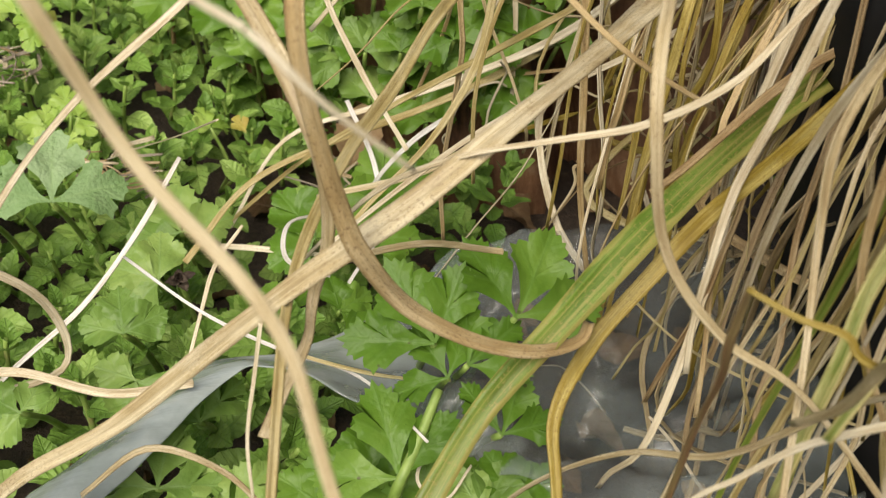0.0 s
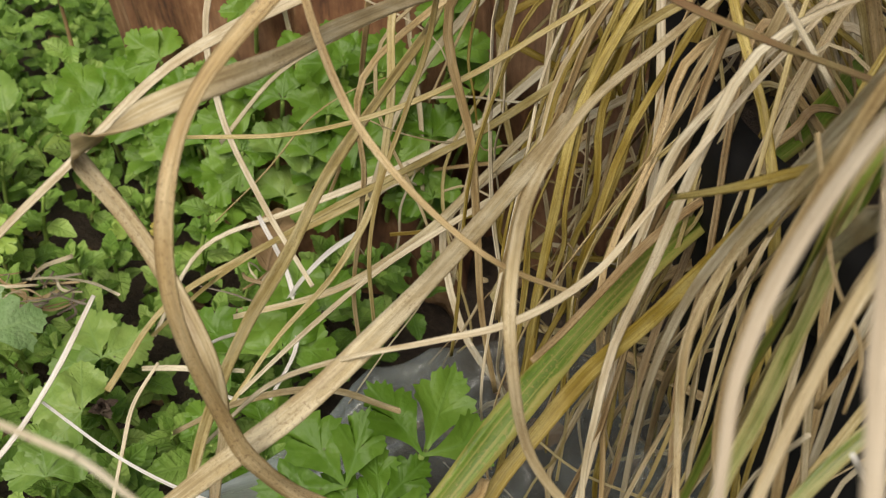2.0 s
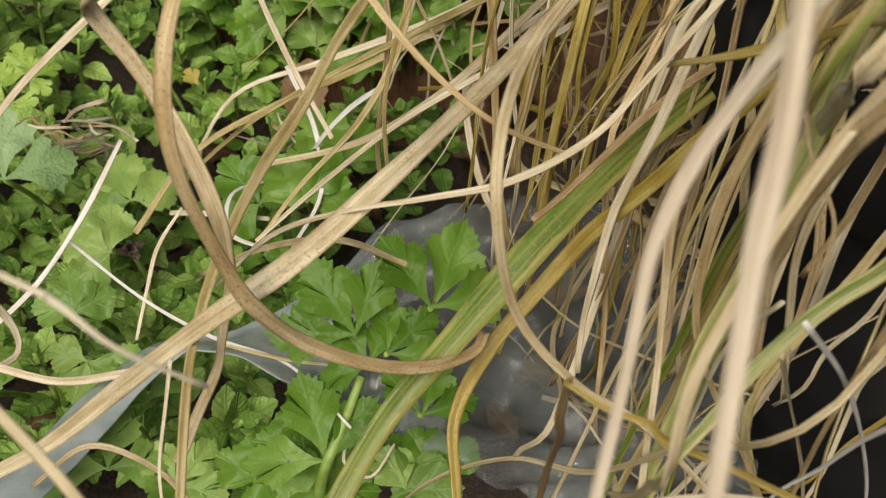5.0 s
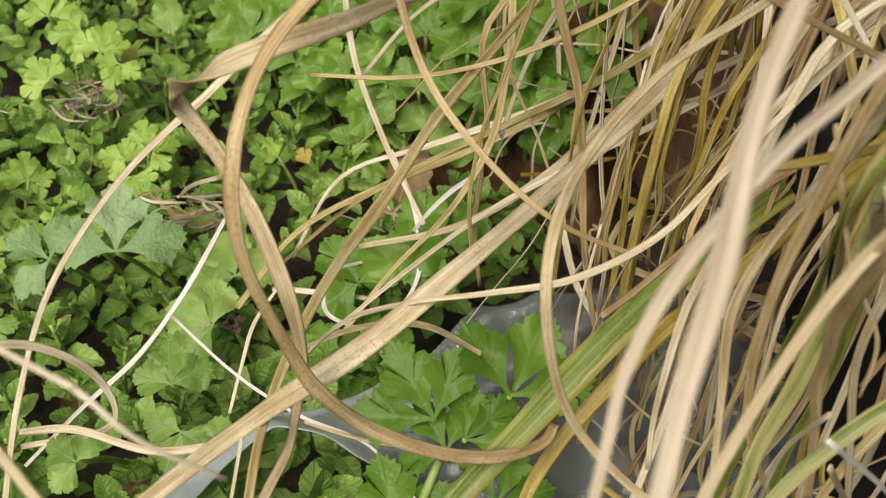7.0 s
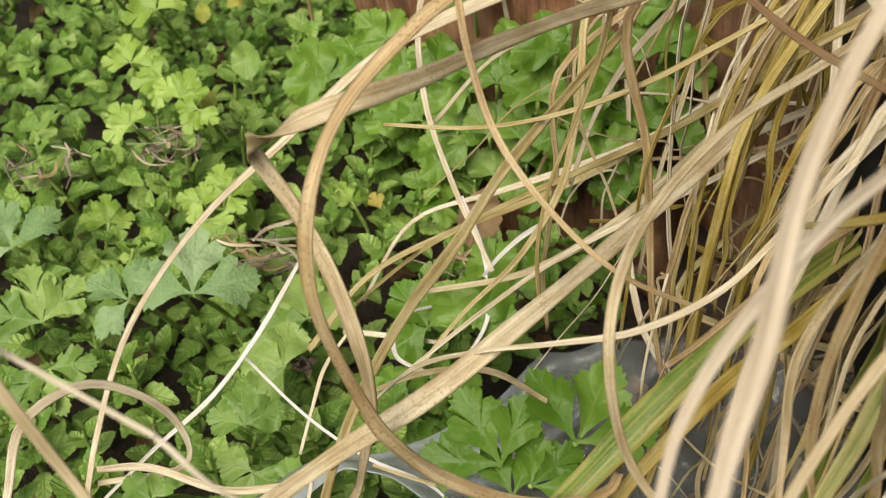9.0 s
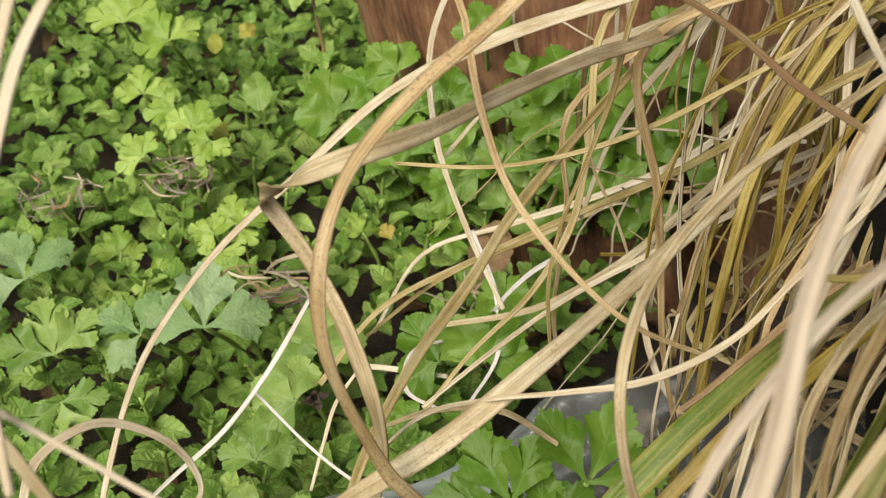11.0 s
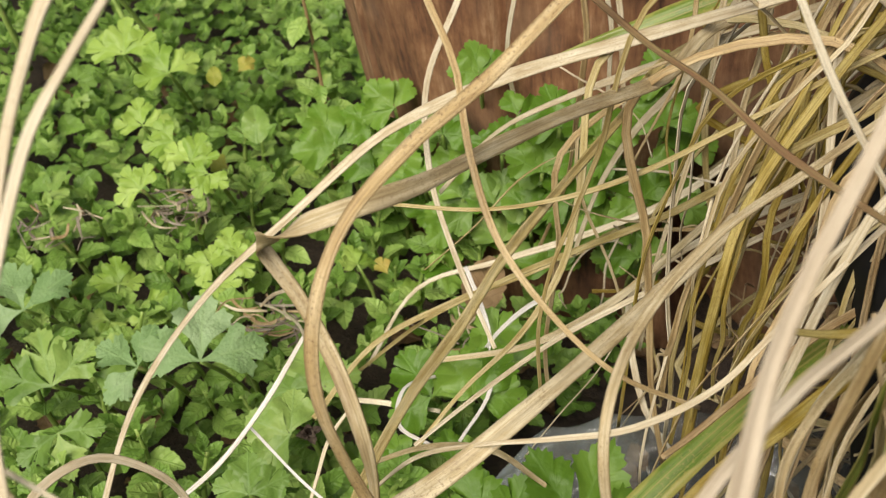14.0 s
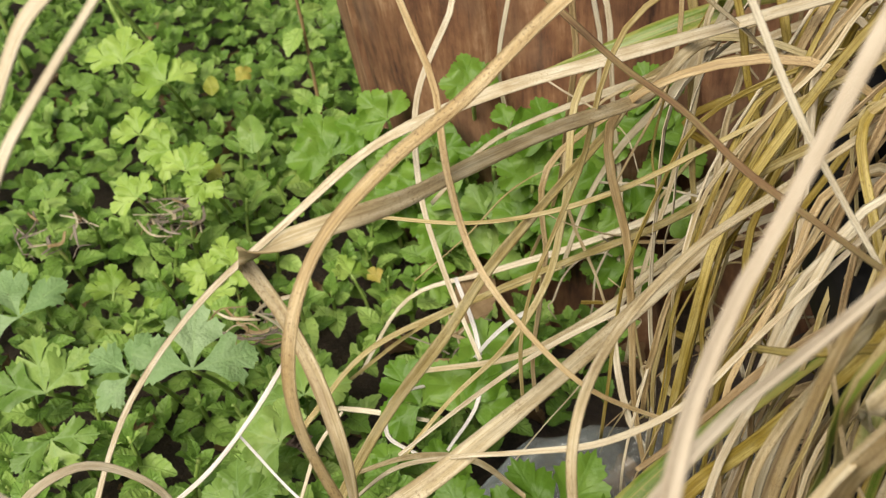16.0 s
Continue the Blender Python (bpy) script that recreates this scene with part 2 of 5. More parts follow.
def soil_material():
    m, t, b = nodes("dark_soil")
    geo = t.nodes.new("ShaderNodeNewGeometry")
    a = noise_on(t, geo.outputs["Position"], 60.0, 6, 0.7)
    c = noise_on(t, geo.outputs["Position"], 500.0, 5, 0.7)
    f = math_node(t, "ADD", math_node(t, "MULTIPLY", a, 0.5), math_node(t, "MULTIPLY", c, 0.5))
    t.links.new(ramp(t, f, [(0.35, (0.018, 0.012, 0.008)), (0.55, (0.055, 0.036, 0.023)), (0.72, (0.15, 0.10, 0.065))]), b.inputs["Base Color"])
    b.inputs["Roughness"].default_value = 0.9
    bump(t, b, f, 1.0, 0.004)
    return m


def wood_material():
    m, t, b = nodes("weathered_log")
    tc = t.nodes.new("ShaderNodeTexCoord")
    mp = t.nodes.new("ShaderNodeMapping")
    mp.inputs["Scale"].default_value = (60, 60, 9)
    t.links.new(tc.outputs["Object"], mp.inputs[0])
    grain = noise_on(t, mp.outputs[0], 1.5, 6, 0.7)
    patch = noise_on(t, tc.outputs["Object"], 38.0, 6, 0.7)
    fine = noise_on(t, mp.outputs[0], 8.0, 4, 0.7)
    f = math_node(t, "ADD", math_node(t, "MULTIPLY", grain, 0.42), math_node(t, "ADD", math_node(t, "MULTIPLY", patch, 0.36), math_node(t, "MULTIPLY", fine, 0.22)))
    col = ramp(t, f, [(0.40, (0.040, 0.016, 0.008)), (0.47, (0.130, 0.056, 0.025)), (0.54, (0.215, 0.104, 0.047)), (0.64, (0.40, 0.25, 0.14))])
    # silvered and blackened places
    broad = noise_on(t, tc.outputs["Object"], 16.0, 4, 0.6)
    col = mix(t, math_node(t, "MULTIPLY", ramp(t, broad, [(0.52, (0, 0, 0)), (0.66, (1, 1, 1))]), 0.35), col, (0.30, 0.20, 0.125))
    col = mix(t, math_node(t, "MULTIPLY", ramp(t, broad, [(0.32, (1, 1, 1)), (0.42, (0, 0, 0))]), 0.45), col, (0.045, 0.025, 0.016))
    t.links.new(col, b.inputs["Base Color"])
    b.inputs["Roughness"].default_value = 0.8
    bump(t, b, math_node(t, "ADD", grain, math_node(t, "MULTIPLY", fine, 0.35)), 0.8, 0.0012)
    return m


def pot_material():
    m, t, b = nodes("black_plastic")
    geo = t.nodes.new("ShaderNodeNewGeometry")
    n = noise_on(t, geo.outputs["Position"], 80.0, 5)
    t.links.new(ramp(t, n, [(0.4, (0.004, 0.004, 0.004)), (0.75, (0.010, 0.009, 0.0085))]), b.inputs["Base Color"])
    t.links.new(ramp(t, n, [(0.3, (0.6, 0.6, 0.6)), (0.7, (0.85, 0.85, 0.85))]), b.inputs["Roughness"])
    b.inputs["Specular IOR Level"].default_value = 0.2
    return m


def film_material():
    m, t, b = nodes("clear_plastic_film")
    geo = t.nodes.new("ShaderNodeNewGeometry")
    n = noise_on(t, geo.outputs["Position"], 45.0, 5)
    fine = noise_on(t, geo.outputs["Position"], 400.0, 3)
    t.links.new(ramp(t, n, [(0.35, (0.21, 0.24, 0.23)), (0.65, (0.34, 0.38, 0.365))]), b.inputs["Base Color"])
    b.inputs["Roughness"].default_value = 0.12
    b.inputs["Specular IOR Level"].default_value = 0.6
    tc = t.nodes.new("ShaderNodeTexCoord")
    along = t.nodes.new("ShaderNodeSeparateXYZ")
    t.links.new(tc.outputs["Generated"], along.inputs[0])
    cloud = ramp(t, along.outputs[0], [(0.36, (0.78, 0.78, 0.78)), (0.56, (0.10, 0.10, 0.10))])
    alpha = math_node(t, "ADD", cloud, ramp(t, n, [(0.4, (0.0, 0.0, 0.0)), (0.7, (0.18, 0.18, 0.18))]))
    t.links.new(alpha, b.inputs["Alpha"])
    # long creases along the strip, with fine scratches
    mp = t.nodes.new("ShaderNodeMapping")
    mp.inputs["Rotation"].default_value = (0, 0, radians(28))
    mp.inputs["Scale"].default_value = (22, 170, 60)
    t.links.new(geo.outputs["Position"], mp.inputs[0])
    crease = noise_on(t, mp.outputs[0], 1.0, 4, 0.55)
    bump(t, b, math_node(t, "ADD", math_node(t, "ADD", n, crease), math_node(t, "MULTIPLY", fine, 0.03)), 0.30, 0.003)
    return m


STALK, SOIL, WOOD, POT, FILM = stalk_material(), soil_material(), wood_material(), pot_material(), film_material()


# ---- mesh helpers ----
def mesh(name, verts, faces, material, uvs=None, smooth=True):
    me = bpy.data.meshes.new(name)
    me.from_pydata([tuple(v) for v in verts], [], faces)
    if uvs is not None:
        layer = me.uv_layers.new(name="UVMap")
        flat = np.array(uvs, dtype=np.float32)[[v for f in faces for v in f]]
        layer.data.foreach_set("uv", flat.ravel())
    me.materials.append(material)
    if smooth:
        me.polygons.foreach_set("use_smooth", [True] * len(me.polygons))
    me.update()
    return me


def blade_mesh(name, piece, material):
    """A blade's mesh: both faces smooth, the thin edges between them crisp."""
    v, f, u = piece
    me = mesh(name, v, f, material, u)
    me.polygons.foreach_set("use_smooth", [j % 10 not in (4, 9) and j < len(f) - 2 for j in range(len(f))])
    return me


def part(name, data, parent, m=None, label=""):
    ob = new(name, data)
    ob.parent = parent
    if m is not None:
        ob.matrix_basis = m
    return tagged(ob, label)


def spline(points, n):
    """A smooth line through the points, n steps for each stretch."""
    c = np.array(points, float)
    c = np.vstack([2 * c[0] - c[1], c, 2 * c[-1] - c[-2]])
    out = []
    for i in range(1, len(c) - 2):
        p0, p1, p2, p3 = c[i - 1:i + 3]
        for s in np.linspace(0, 1, n, endpoint=False):
            out.append(0.5 * (2 * p1 + (p2 - p0) * s + (2 * p0 - 5 * p1 + 4 * p2 - p3) * s * s + (3 * p1 - p0 - 3 * p2 + p3) * s ** 3))
    out.append(c[-2])
    return np.array(out)


def ribbon(points, width, seed, n=6, taper=(0.9, 0.6), fold=None, twist=0.3, thick=0.00025, up=None):
    """A blade of grass: a folded strip with thickness along a smooth line, twisting a little."""
    r = random.Random(seed)
    fold = r.uniform(0.06, 0.26) if fold is None else fold
    line = spline(points, n)
    count = len(line)
    tangent = np.gradient(line, axis=0)
    tangent /= np.linalg.norm(tangent, axis=1)[:, None] + 1e-9
    run = np.r_[0, np.cumsum(np.linalg.norm(np.diff(line, axis=0), axis=1))]
    up0 = np.array([r.uniform(-0.35, 0.2), -0.62 + r.uniform(-0.2, 0.2), 0.74])
    facing = np.tile(up0, (count, 1))
    if up is not None:
        # one direction, or two with the place along the blade where it bends over
        first, second, bend = (up, up, 0.5) if len(up) == 3 and not isinstance(up[0], tuple) else up
        turn = np.clip((np.linspace(0, 1, count) - bend) / 0.15 + 0.5, 0, 1)[:, None]
        facing = np.array(first, float) * (1 - turn) + np.array(second, float) * turn
    a0, a1 = r.uniform(-twist, twist), r.uniform(-twist, twist)
    verts, uvs, faces = [], [], []
    shape = [(-1, 0.0), (-0.5, -0.5), (0, -1.0), (0.5, -0.5), (1, 0.0)]
    for k in range(count):
        s = k / (count - 1)
        side = np.cross(tangent[k], facing[k])
        side /= np.linalg.norm(side) + 1e-9
        nrm = np.cross(side, tangent[k])
        a = a0 + (a1 - a0) * s + 0.25 * math.sin(9 * s + seed)
        side, nrm = side * math.cos(a) + nrm * math.sin(a), nrm * math.cos(a) - side * math.sin(a)
        w = width / 2 * (taper[0] + (1 - taper[0]) * min(1, s * 5)) * (1 - (1 - taper[1]) * max(0, s - 0.55) / 0.45)
        w *= 1 + 0.22 * noise.noise((run[k] * 55, seed * 3.7, 0.5))
        for lift, sign in ((0, 1), (thick, -1)):
            for x, d in shape[::sign]:
                verts.append(line[k] + side * x * w + nrm * (d * w * fold * 2 - lift))
                uvs.append(((x + 1) / 2, run[k] * 100))
    ring = 2 * len(shape)
    for k in range(count - 1):
        for j in range(ring):
            a, b = k * ring + j, k * ring + (j + 1) % ring
            faces.append((a, b, b + ring, a + ring))
    faces.append(tuple(range(ring - 1, -1, -1)))
    faces.append(tuple(range((count - 1) * ring, count * ring)))
    return verts, faces, uvs


def tube(points, r0, r1, sides=6, n=4):
    line = spline(points, n)
    tangent = np.gradient(line, axis=0)
    verts, faces = [], []
    for k, (p, d) in enumerate(zip(line, tangent)):
        d = d / (np.linalg.norm(d) + 1e-9)
        x = np.cross(d, (0.31, 0.87, 0.38))
        x /= np.linalg.norm(x)
        y = np.cross(d, x)
        rad = r0 + (r1 - r0) * k / (len(line) - 1)
        for j in range(sides):
            a = 2 * math.pi * j / sides
            verts.append(p + rad * (math.cos(a) * x + math.sin(a) * y))
    for k in range(len(line) - 1):
        for j in range(sides):
            a, b = k * sides + j, k * sides + (j + 1) % sides
            faces.append((a, b, b + sides, a + sides))
    faces.append(tuple(range(sides - 1, -1, -1)))
    faces.append(tuple(range(len(verts) - sides, len(verts))))
    return verts, faces


# ---- leaves ----
NECK = [(0.0, -0.05), (0.02, -0.05), (0.024, 0.0)]
CUT = NECK + [(0.08, 0.13), (0.19, 0.28), (0.31, 0.39), (0.41, 0.46), (0.45, 0.54), (0.40, 0.58), (0.44, 0.66), (0.36, 0.69), (0.32, 0.76), (0.24, 0.71), (0.15, 0.60),
              (0.18, 0.70), (0.24, 0.77), (0.21, 0.83), (0.24, 0.90), (0.15, 0.92), (0.11, 0.99), (0.05, 0.97), (0.0, 1.05)]
WEDGE = NECK + [(0.07, 0.13), (0.17, 0.27), (0.29, 0.38), (0.35, 0.46), (0.42, 0.50), (0.40, 0.58), (0.45, 0.64), (0.37, 0.69), (0.33, 0.76),
                (0.24, 0.73), (0.18, 0.69), (0.22, 0.79), (0.23, 0.86), (0.15, 0.90), (0.11, 0.97), (0.04, 0.96), (0.0, 1.02)]
SHARP = NECK + [(0.05, 0.12), (0.12, 0.25), (0.21, 0.38), (0.29, 0.47), (0.36, 0.51), (0.34, 0.58), (0.40, 0.64), (0.34, 0.68), (0.34, 0.75), (0.28, 0.76), (0.24, 0.77), (0.20, 0.76),
                (0.22, 0.82), (0.25, 0.87), (0.19, 0.89), (0.19, 0.96), (0.13, 0.94), (0.10, 1.02), (0.05, 0.99), (0.0, 1.10)]
ROUND = NECK + [(0.09, 0.10), (0.22, 0.22), (0.35, 0.33), (0.45, 0.44), (0.47, 0.54), (0.42, 0.61), (0.36, 0.62), (0.36, 0.70), (0.30, 0.75), (0.20, 0.70), (0.15, 0.62),
                (0.19, 0.76), (0.23, 0.86), (0.18, 0.94), (0.10, 0.94), (0.05, 0.99), (0.0, 0.98)]

BROAD = NECK + [(0.11, 0.10), (0.26, 0.20), (0.40, 0.31), (0.49, 0.43), (0.46, 0.51), (0.51, 0.58), (0.44, 0.64), (0.44, 0.72), (0.36, 0.74), (0.31, 0.80), (0.23, 0.77),
                (0.20, 0.74), (0.25, 0.86), (0.19, 0.89), (0.15, 0.96), (0.07, 0.95), (0.0, 1.02)]


def oval_outline(teeth=7, wide=0.33):
    pts = [(0.0, 0.0)]
    for k in range(1, 3 * teeth):
        y = k / (3 * teeth)
        w = wide * math.sin(math.pi * y ** 0.86) ** 0.72
        pts.append((w * (0.96, 1.01, 1.04)[k % 3], y + (0.0, 0.0, 0.02)[k % 3]))
    return pts + [(0.0, 1.0)]


OVAL = oval_outline()


def leaflet(outline, fold, droop, wave, seed, rings=(0.36, 0.7, 1.0), quilt=0.0):
    """A toothed leaf blade of length 1 along +y, folded at the midrib, arching and waved."""
    r = random.Random(seed)
    ph = r.uniform(0, 6)
    right = [(x * (1 + r.uniform(-0.06, 0.06)), y) for x, y in outline]
    left = [(-x * (1 + r.uniform(-0.06, 0.06)), y) for x, y in outline[-2:0:-1]]
    rim = right + left
    n = len(rim)
    flat = [(0.0, 0.45)] + [(x * s, 0.45 + (y - 0.45) * s) for s in rings for x, y in rim]
    verts = []
    for x, y in flat:
        z = fold * abs(x) * (1 - 1.3 * abs(x)) - droop * y * y + wave * (math.sin(7 * y + 5 * x + ph) * abs(x) * 2 + 0.25 * math.sin(19 * y + ph) * abs(x))
        z += quilt * math.sin(34 * (y - 0.9 * abs(x))) * min(1, 6 * abs(x))
        verts.append((x, y, z))
    faces = [(0, 1 + k, 1 + (k + 1) % n) for k in range(n)]
    for ring in range(len(rings) - 1):
        for k in range(n):
            a, b = 1 + ring * n + k, 1 + ring * n + (k + 1) % n
            faces.append((a, a + n, b + n, b))
    return verts, [tuple(reversed(f)) for f in faces], flat


def joined(pieces):
    verts, faces, uvs = [], [], []
    for v, f, u in pieces:
        o = len(verts)
        verts += v
        faces += [tuple(i + o for i in q) for q in f]
        uvs += u
    return verts, faces, uvs


def moved(piece, m):
    v, f, u = piece
    return [tuple(m @ Vector(p)) for p in v], f, u


def leaflets(seed, outline, spread=72, gap=0.05, fold=0.25):
    """The three lobed, toothed leaflets of a buttercup leaf; its stalk joins at the origin."""
    r = random.Random(seed)
    out = []
    for k, a in enumerate((0, spread, -spread)):
        l = leaflet(outline, fold, r.uniform(0.05, 0.22), 0.14, seed * 7 + k, (0.25, 0.5, 0.75, 1.0), 0.004)
        s = 1.0 if k == 0 else r.uniform(0.85, 0.98)
        out.append(moved(l, pose(0, 0, 0, 0, 0, a + r.uniform(-6, 6)) @ pose(0, gap, 0, r.uniform(-6, 12), r.uniform(-12, 12), 0) @ Matrix.Scale(s, 4)))
    return out


def as_mesh(piece, colour):
    v, f, u = piece
    return mesh("leaf", v, f, LEAF[colour], u)


OVALS = [leaflet(OVAL, 0.22 + 0.04 * k, 0.08 + 0.05 * k, 0.12, k) for k in range(6)]
MINT_LEAVES = [as_mesh(leaflet(OVAL, 0.34 + 0.05 * k, 0.10 + 0.06 * k, 0.06, k, (0.2, 0.4, 0.6, 0.8, 1.0), 0.022), "mint") for k in range(6)]
THREE = {c: [leaflets(10 * j + k, o, sp) for k, sp in enumerate((58, 54, 60, 52) if c == "sharp" else (66, 74, 82, 62))] for j, (c, o) in enumerate((("lobed", BROAD), ("fresh", ROUND), ("deep", BROAD), ("blue", WEDGE), ("bright", CUT), ("sharp", SHARP)))}
TERNATE = {c: [joined(p) for p in THREE[c]] for c in THREE}
LOBED = {c: [[as_mesh(p, {"bright": "lobed", "sharp": "deep"}.get(c, c)) for p in three] for three in THREE[c]] for c in THREE}


def buttercup_leaf(base, meshes, m):
    """A leaf under its plant: the middle leaflet, with the two side leaflets under it."""
    leaf = part("leaf", meshes[0], base, m)
    for side in meshes[1:]:
        part("leaflet", side, leaf)

# ---- ground ----
LOG = (0.139, 0.202)
LOG_R = 0.110
POT_AT = (0.225, -0.085)


def ground_height(x, y):
    rise = min(1, max(0, (0.07 - y) / 0.13))
    return -0.030 + 0.018 * rise * rise * (3 - 2 * rise) + 0.006 * noise.noise((x * 9, y * 9, 0.3)) + 0.003 * noise.noise((x * 40, y * 40, 2.0))


def build_ground():
    edge = [-60, -20, -6, -2, -1] + [round(-0.6 + 0.0125 * k, 4) for k in range(97)] + [1, 2, 6, 20, 60]
    n = len(edge)
    verts = [(x, y + 0.15, ground_height(x, y + 0.15)) for y in edge for x in edge]
    faces = [(j * n + i, j * n + i + 1, (j + 1) * n + i + 1, (j + 1) * n + i) for j in range(n - 1) for i in range(n - 1)]
    tagged(new("ground", mesh("ground", verts, faces, SOIL)), "dark crumbly garden soil under the weeds", "ground", kind="structure")


build_ground()


def build_log():
    base = new("log_post")
    base.location = (*LOG, -0.03)
    tagged(base, "upright round reddish-brown weathered wooden log post with cracks", "log")
    verts, faces = [], []
    sides, rows = 260, 30
    for k in range(rows):
        z = 0.30 * k / (rows - 1)
        for j in range(sides):
            a = 2 * math.pi * j / sides
            r = LOG_R * (1 + 0.03 * noise.noise((math.cos(a) * 1.5, math.sin(a) * 1.5, z * 3)) + 0.012 * noise.noise((math.cos(a) * 14, math.sin(a) * 14, z * 5)))
            for where, deep, wide in ((-2.05, 0.014, 0.024), (-2.68, 0.003, 0.014), (-1.83, 0.004, 0.012), (-1.45, 0.006, 0.018), (-2.42, 0.0015, 0.010), (-0.9, 0.006, 0.02)):
                d = abs((a - 2 * math.pi if a > math.pi else a) - where - 0.05 * math.sin(z * 14 + where))
                r -= deep * max(0, 1 - d / wide)
            # an added hollow low on the side towards the pot, to darken it there
            r -= 0.034 * max(0, 1 - abs(a - 2 * math.pi + 1.55) / 0.13) ** 0.5 * min(1, max(0, (0.082 - z) / 0.02))
            r *= 1 - 0.10 * z
            verts.append((r * math.cos(a) - 0.15 * z, r * math.sin(a), z))
    for k in range(rows - 1):
        for j in range(sides):
            a, b = k * sides + j, k * sides + (j + 1) % sides
            faces.append((a, b, b + sides, a + sides))
    part("trunk", mesh("trunk", verts, faces, WOOD), base)
    top = [(-0.045, 0, 0.302)] + verts[-sides:]
    part("cut_top", mesh("cut_top", top, [(0, j + 1, (j + 1) % sides + 1) for j in range(sides)], WOOD), base)


build_log()


def build_pot():
    base = new("plant_pot")
    base.location = (*POT_AT, -0.02)
    tagged(base, "round black plastic plant pot holding the dry grass", "plant pot")
    sides = 64

    def lathe(profile):
        verts = [(r * math.cos(2 * math.pi * j / sides), r * math.sin(2 * math.pi * j / sides), z) for r, z in profile for j in range(sides)]
        faces = [(k * sides + j, k * sides + (j + 1) % sides, (k + 1) * sides + (j + 1) % sides, (k + 1) * sides + j) for k in range(len(profile) - 1) for j in range(sides)]
        return verts, faces

    part("wall", mesh("wall", *lathe([(0.0, 0.0), (0.080, 0.0), (0.084, 0.004), (0.102, 0.150), (0.099, 0.150), (0.081, 0.006), (0.0, 0.006)]), POT), base)
    part("rim", mesh("rim", *lathe([(0.1025, 0.148), (0.1065, 0.149), (0.1075, 0.152), (0.1075, 0.166), (0.1055, 0.169), (0.0995, 0.169), (0.0985, 0.148)]), POT), base)
    part("soil", mesh("soil", *lathe([(0.0, 0.142), (0.04, 0.146), (0.0985, 0.140)]), SOIL), base, label="dark potting soil")


build_pot()

# ---- clear plastic sheet ----


FILM_FAR = [(-0.042, -0.108), (-0.0170, -0.0805), (0.0060, -0.0580), (0.028, -0.056), (0.048, -0.046), (0.060, -0.039), (0.095, -0.037), (0.135, -0.046), (0.150, -0.060)]
FILM_NEAR = [(-0.031, -0.115), (-0.0065, -0.0905), (0.012, -0.070), (0.020, -0.068), (0.037, -0.080), (0.043, -0.088), (0.064, -0.102), (0.085, -0.118), (0.125, -0.125)]


def build_film():
    far, near = spline([(*p, 0) for p in FILM_FAR], 16), spline([(*p, 0) for p in FILM_NEAR], 16)
    nu, nv = len(far), 44
    verts, faces = [], []
    for j in range(nv):
        v = j / (nv - 1)
        for i in range(nu):
            u = i / (nu - 1)
            x, y, _ = near[i] + (far[i] - near[i]) * v
            rough = 0.15 + 0.85 * min(1, max(0, (u - 0.35) / 0.35))
            fold = rough * (0.006 * noise.noise((x * 30, y * 70, 4.0)) + 0.006 * (1 - 3 * abs(noise.noise((x * 26 + y * 30, y * 60 - x * 22, 7.0)))) + 0.0012 * (1 - 3 * abs(noise.noise((x * 60 - y * 30, y * 120 + x * 30, 1.0)))))
            z = 0.056 + 0.004 * math.sin(3 * v + 5 * u) + fold - 0.010 * max(0, u - 0.8) * 5 * v
            verts.append((x, y, z))
    for j in range(nv - 1):
        for i in range(nu - 1):
            a = j * nu + i
            faces.append((a, a + 1, a + nu + 1, a + nu))
    ob = tagged(new("plastic_sheet", mesh("plastic_sheet", verts, faces, FILM)), "crumpled clear plastic sheet lying over the weeds", "plastic sheet")
    m = ob.modifiers.new("thickness", "SOLIDIFY")
    m.thickness = 0.0003
    m.offset = 0


build_film()

# ---- the grass tuft ----
tuft = new("grass_tuft")
tuft.location = (POT_AT[0], POT_AT[1], 0.125)
tagged(tuft, "tuft of dry straw-coloured grass with few green blades in a pot", "grass")
tuft_shift = Matrix.Translation((-POT_AT[0], -POT_AT[1], -0.125))
blade_count = [0]


def blade(points, width, colour, n=6, twist=0.3, label="", up=None, tip=0.6):
    blade_count[0] += 1
    part("blade", blade_mesh("blade", ribbon(points, width, blade_count[0], n=n, twist=twist, up=up, taper=(0.9, tip)), GRASS[colour]), tuft, tuft_shift, label)


def loose(points, width, colour):
    blade_count[0] += 1
    tagged(new("dead_grass_blade", blade_mesh("dead_grass_blade", ribbon(points, width, blade_count[0], taper=(0.8, 0.7)), GRASS[colour])), "bleached dead grass blade lying on the weeds", "grass blade", "fallen grass blades")


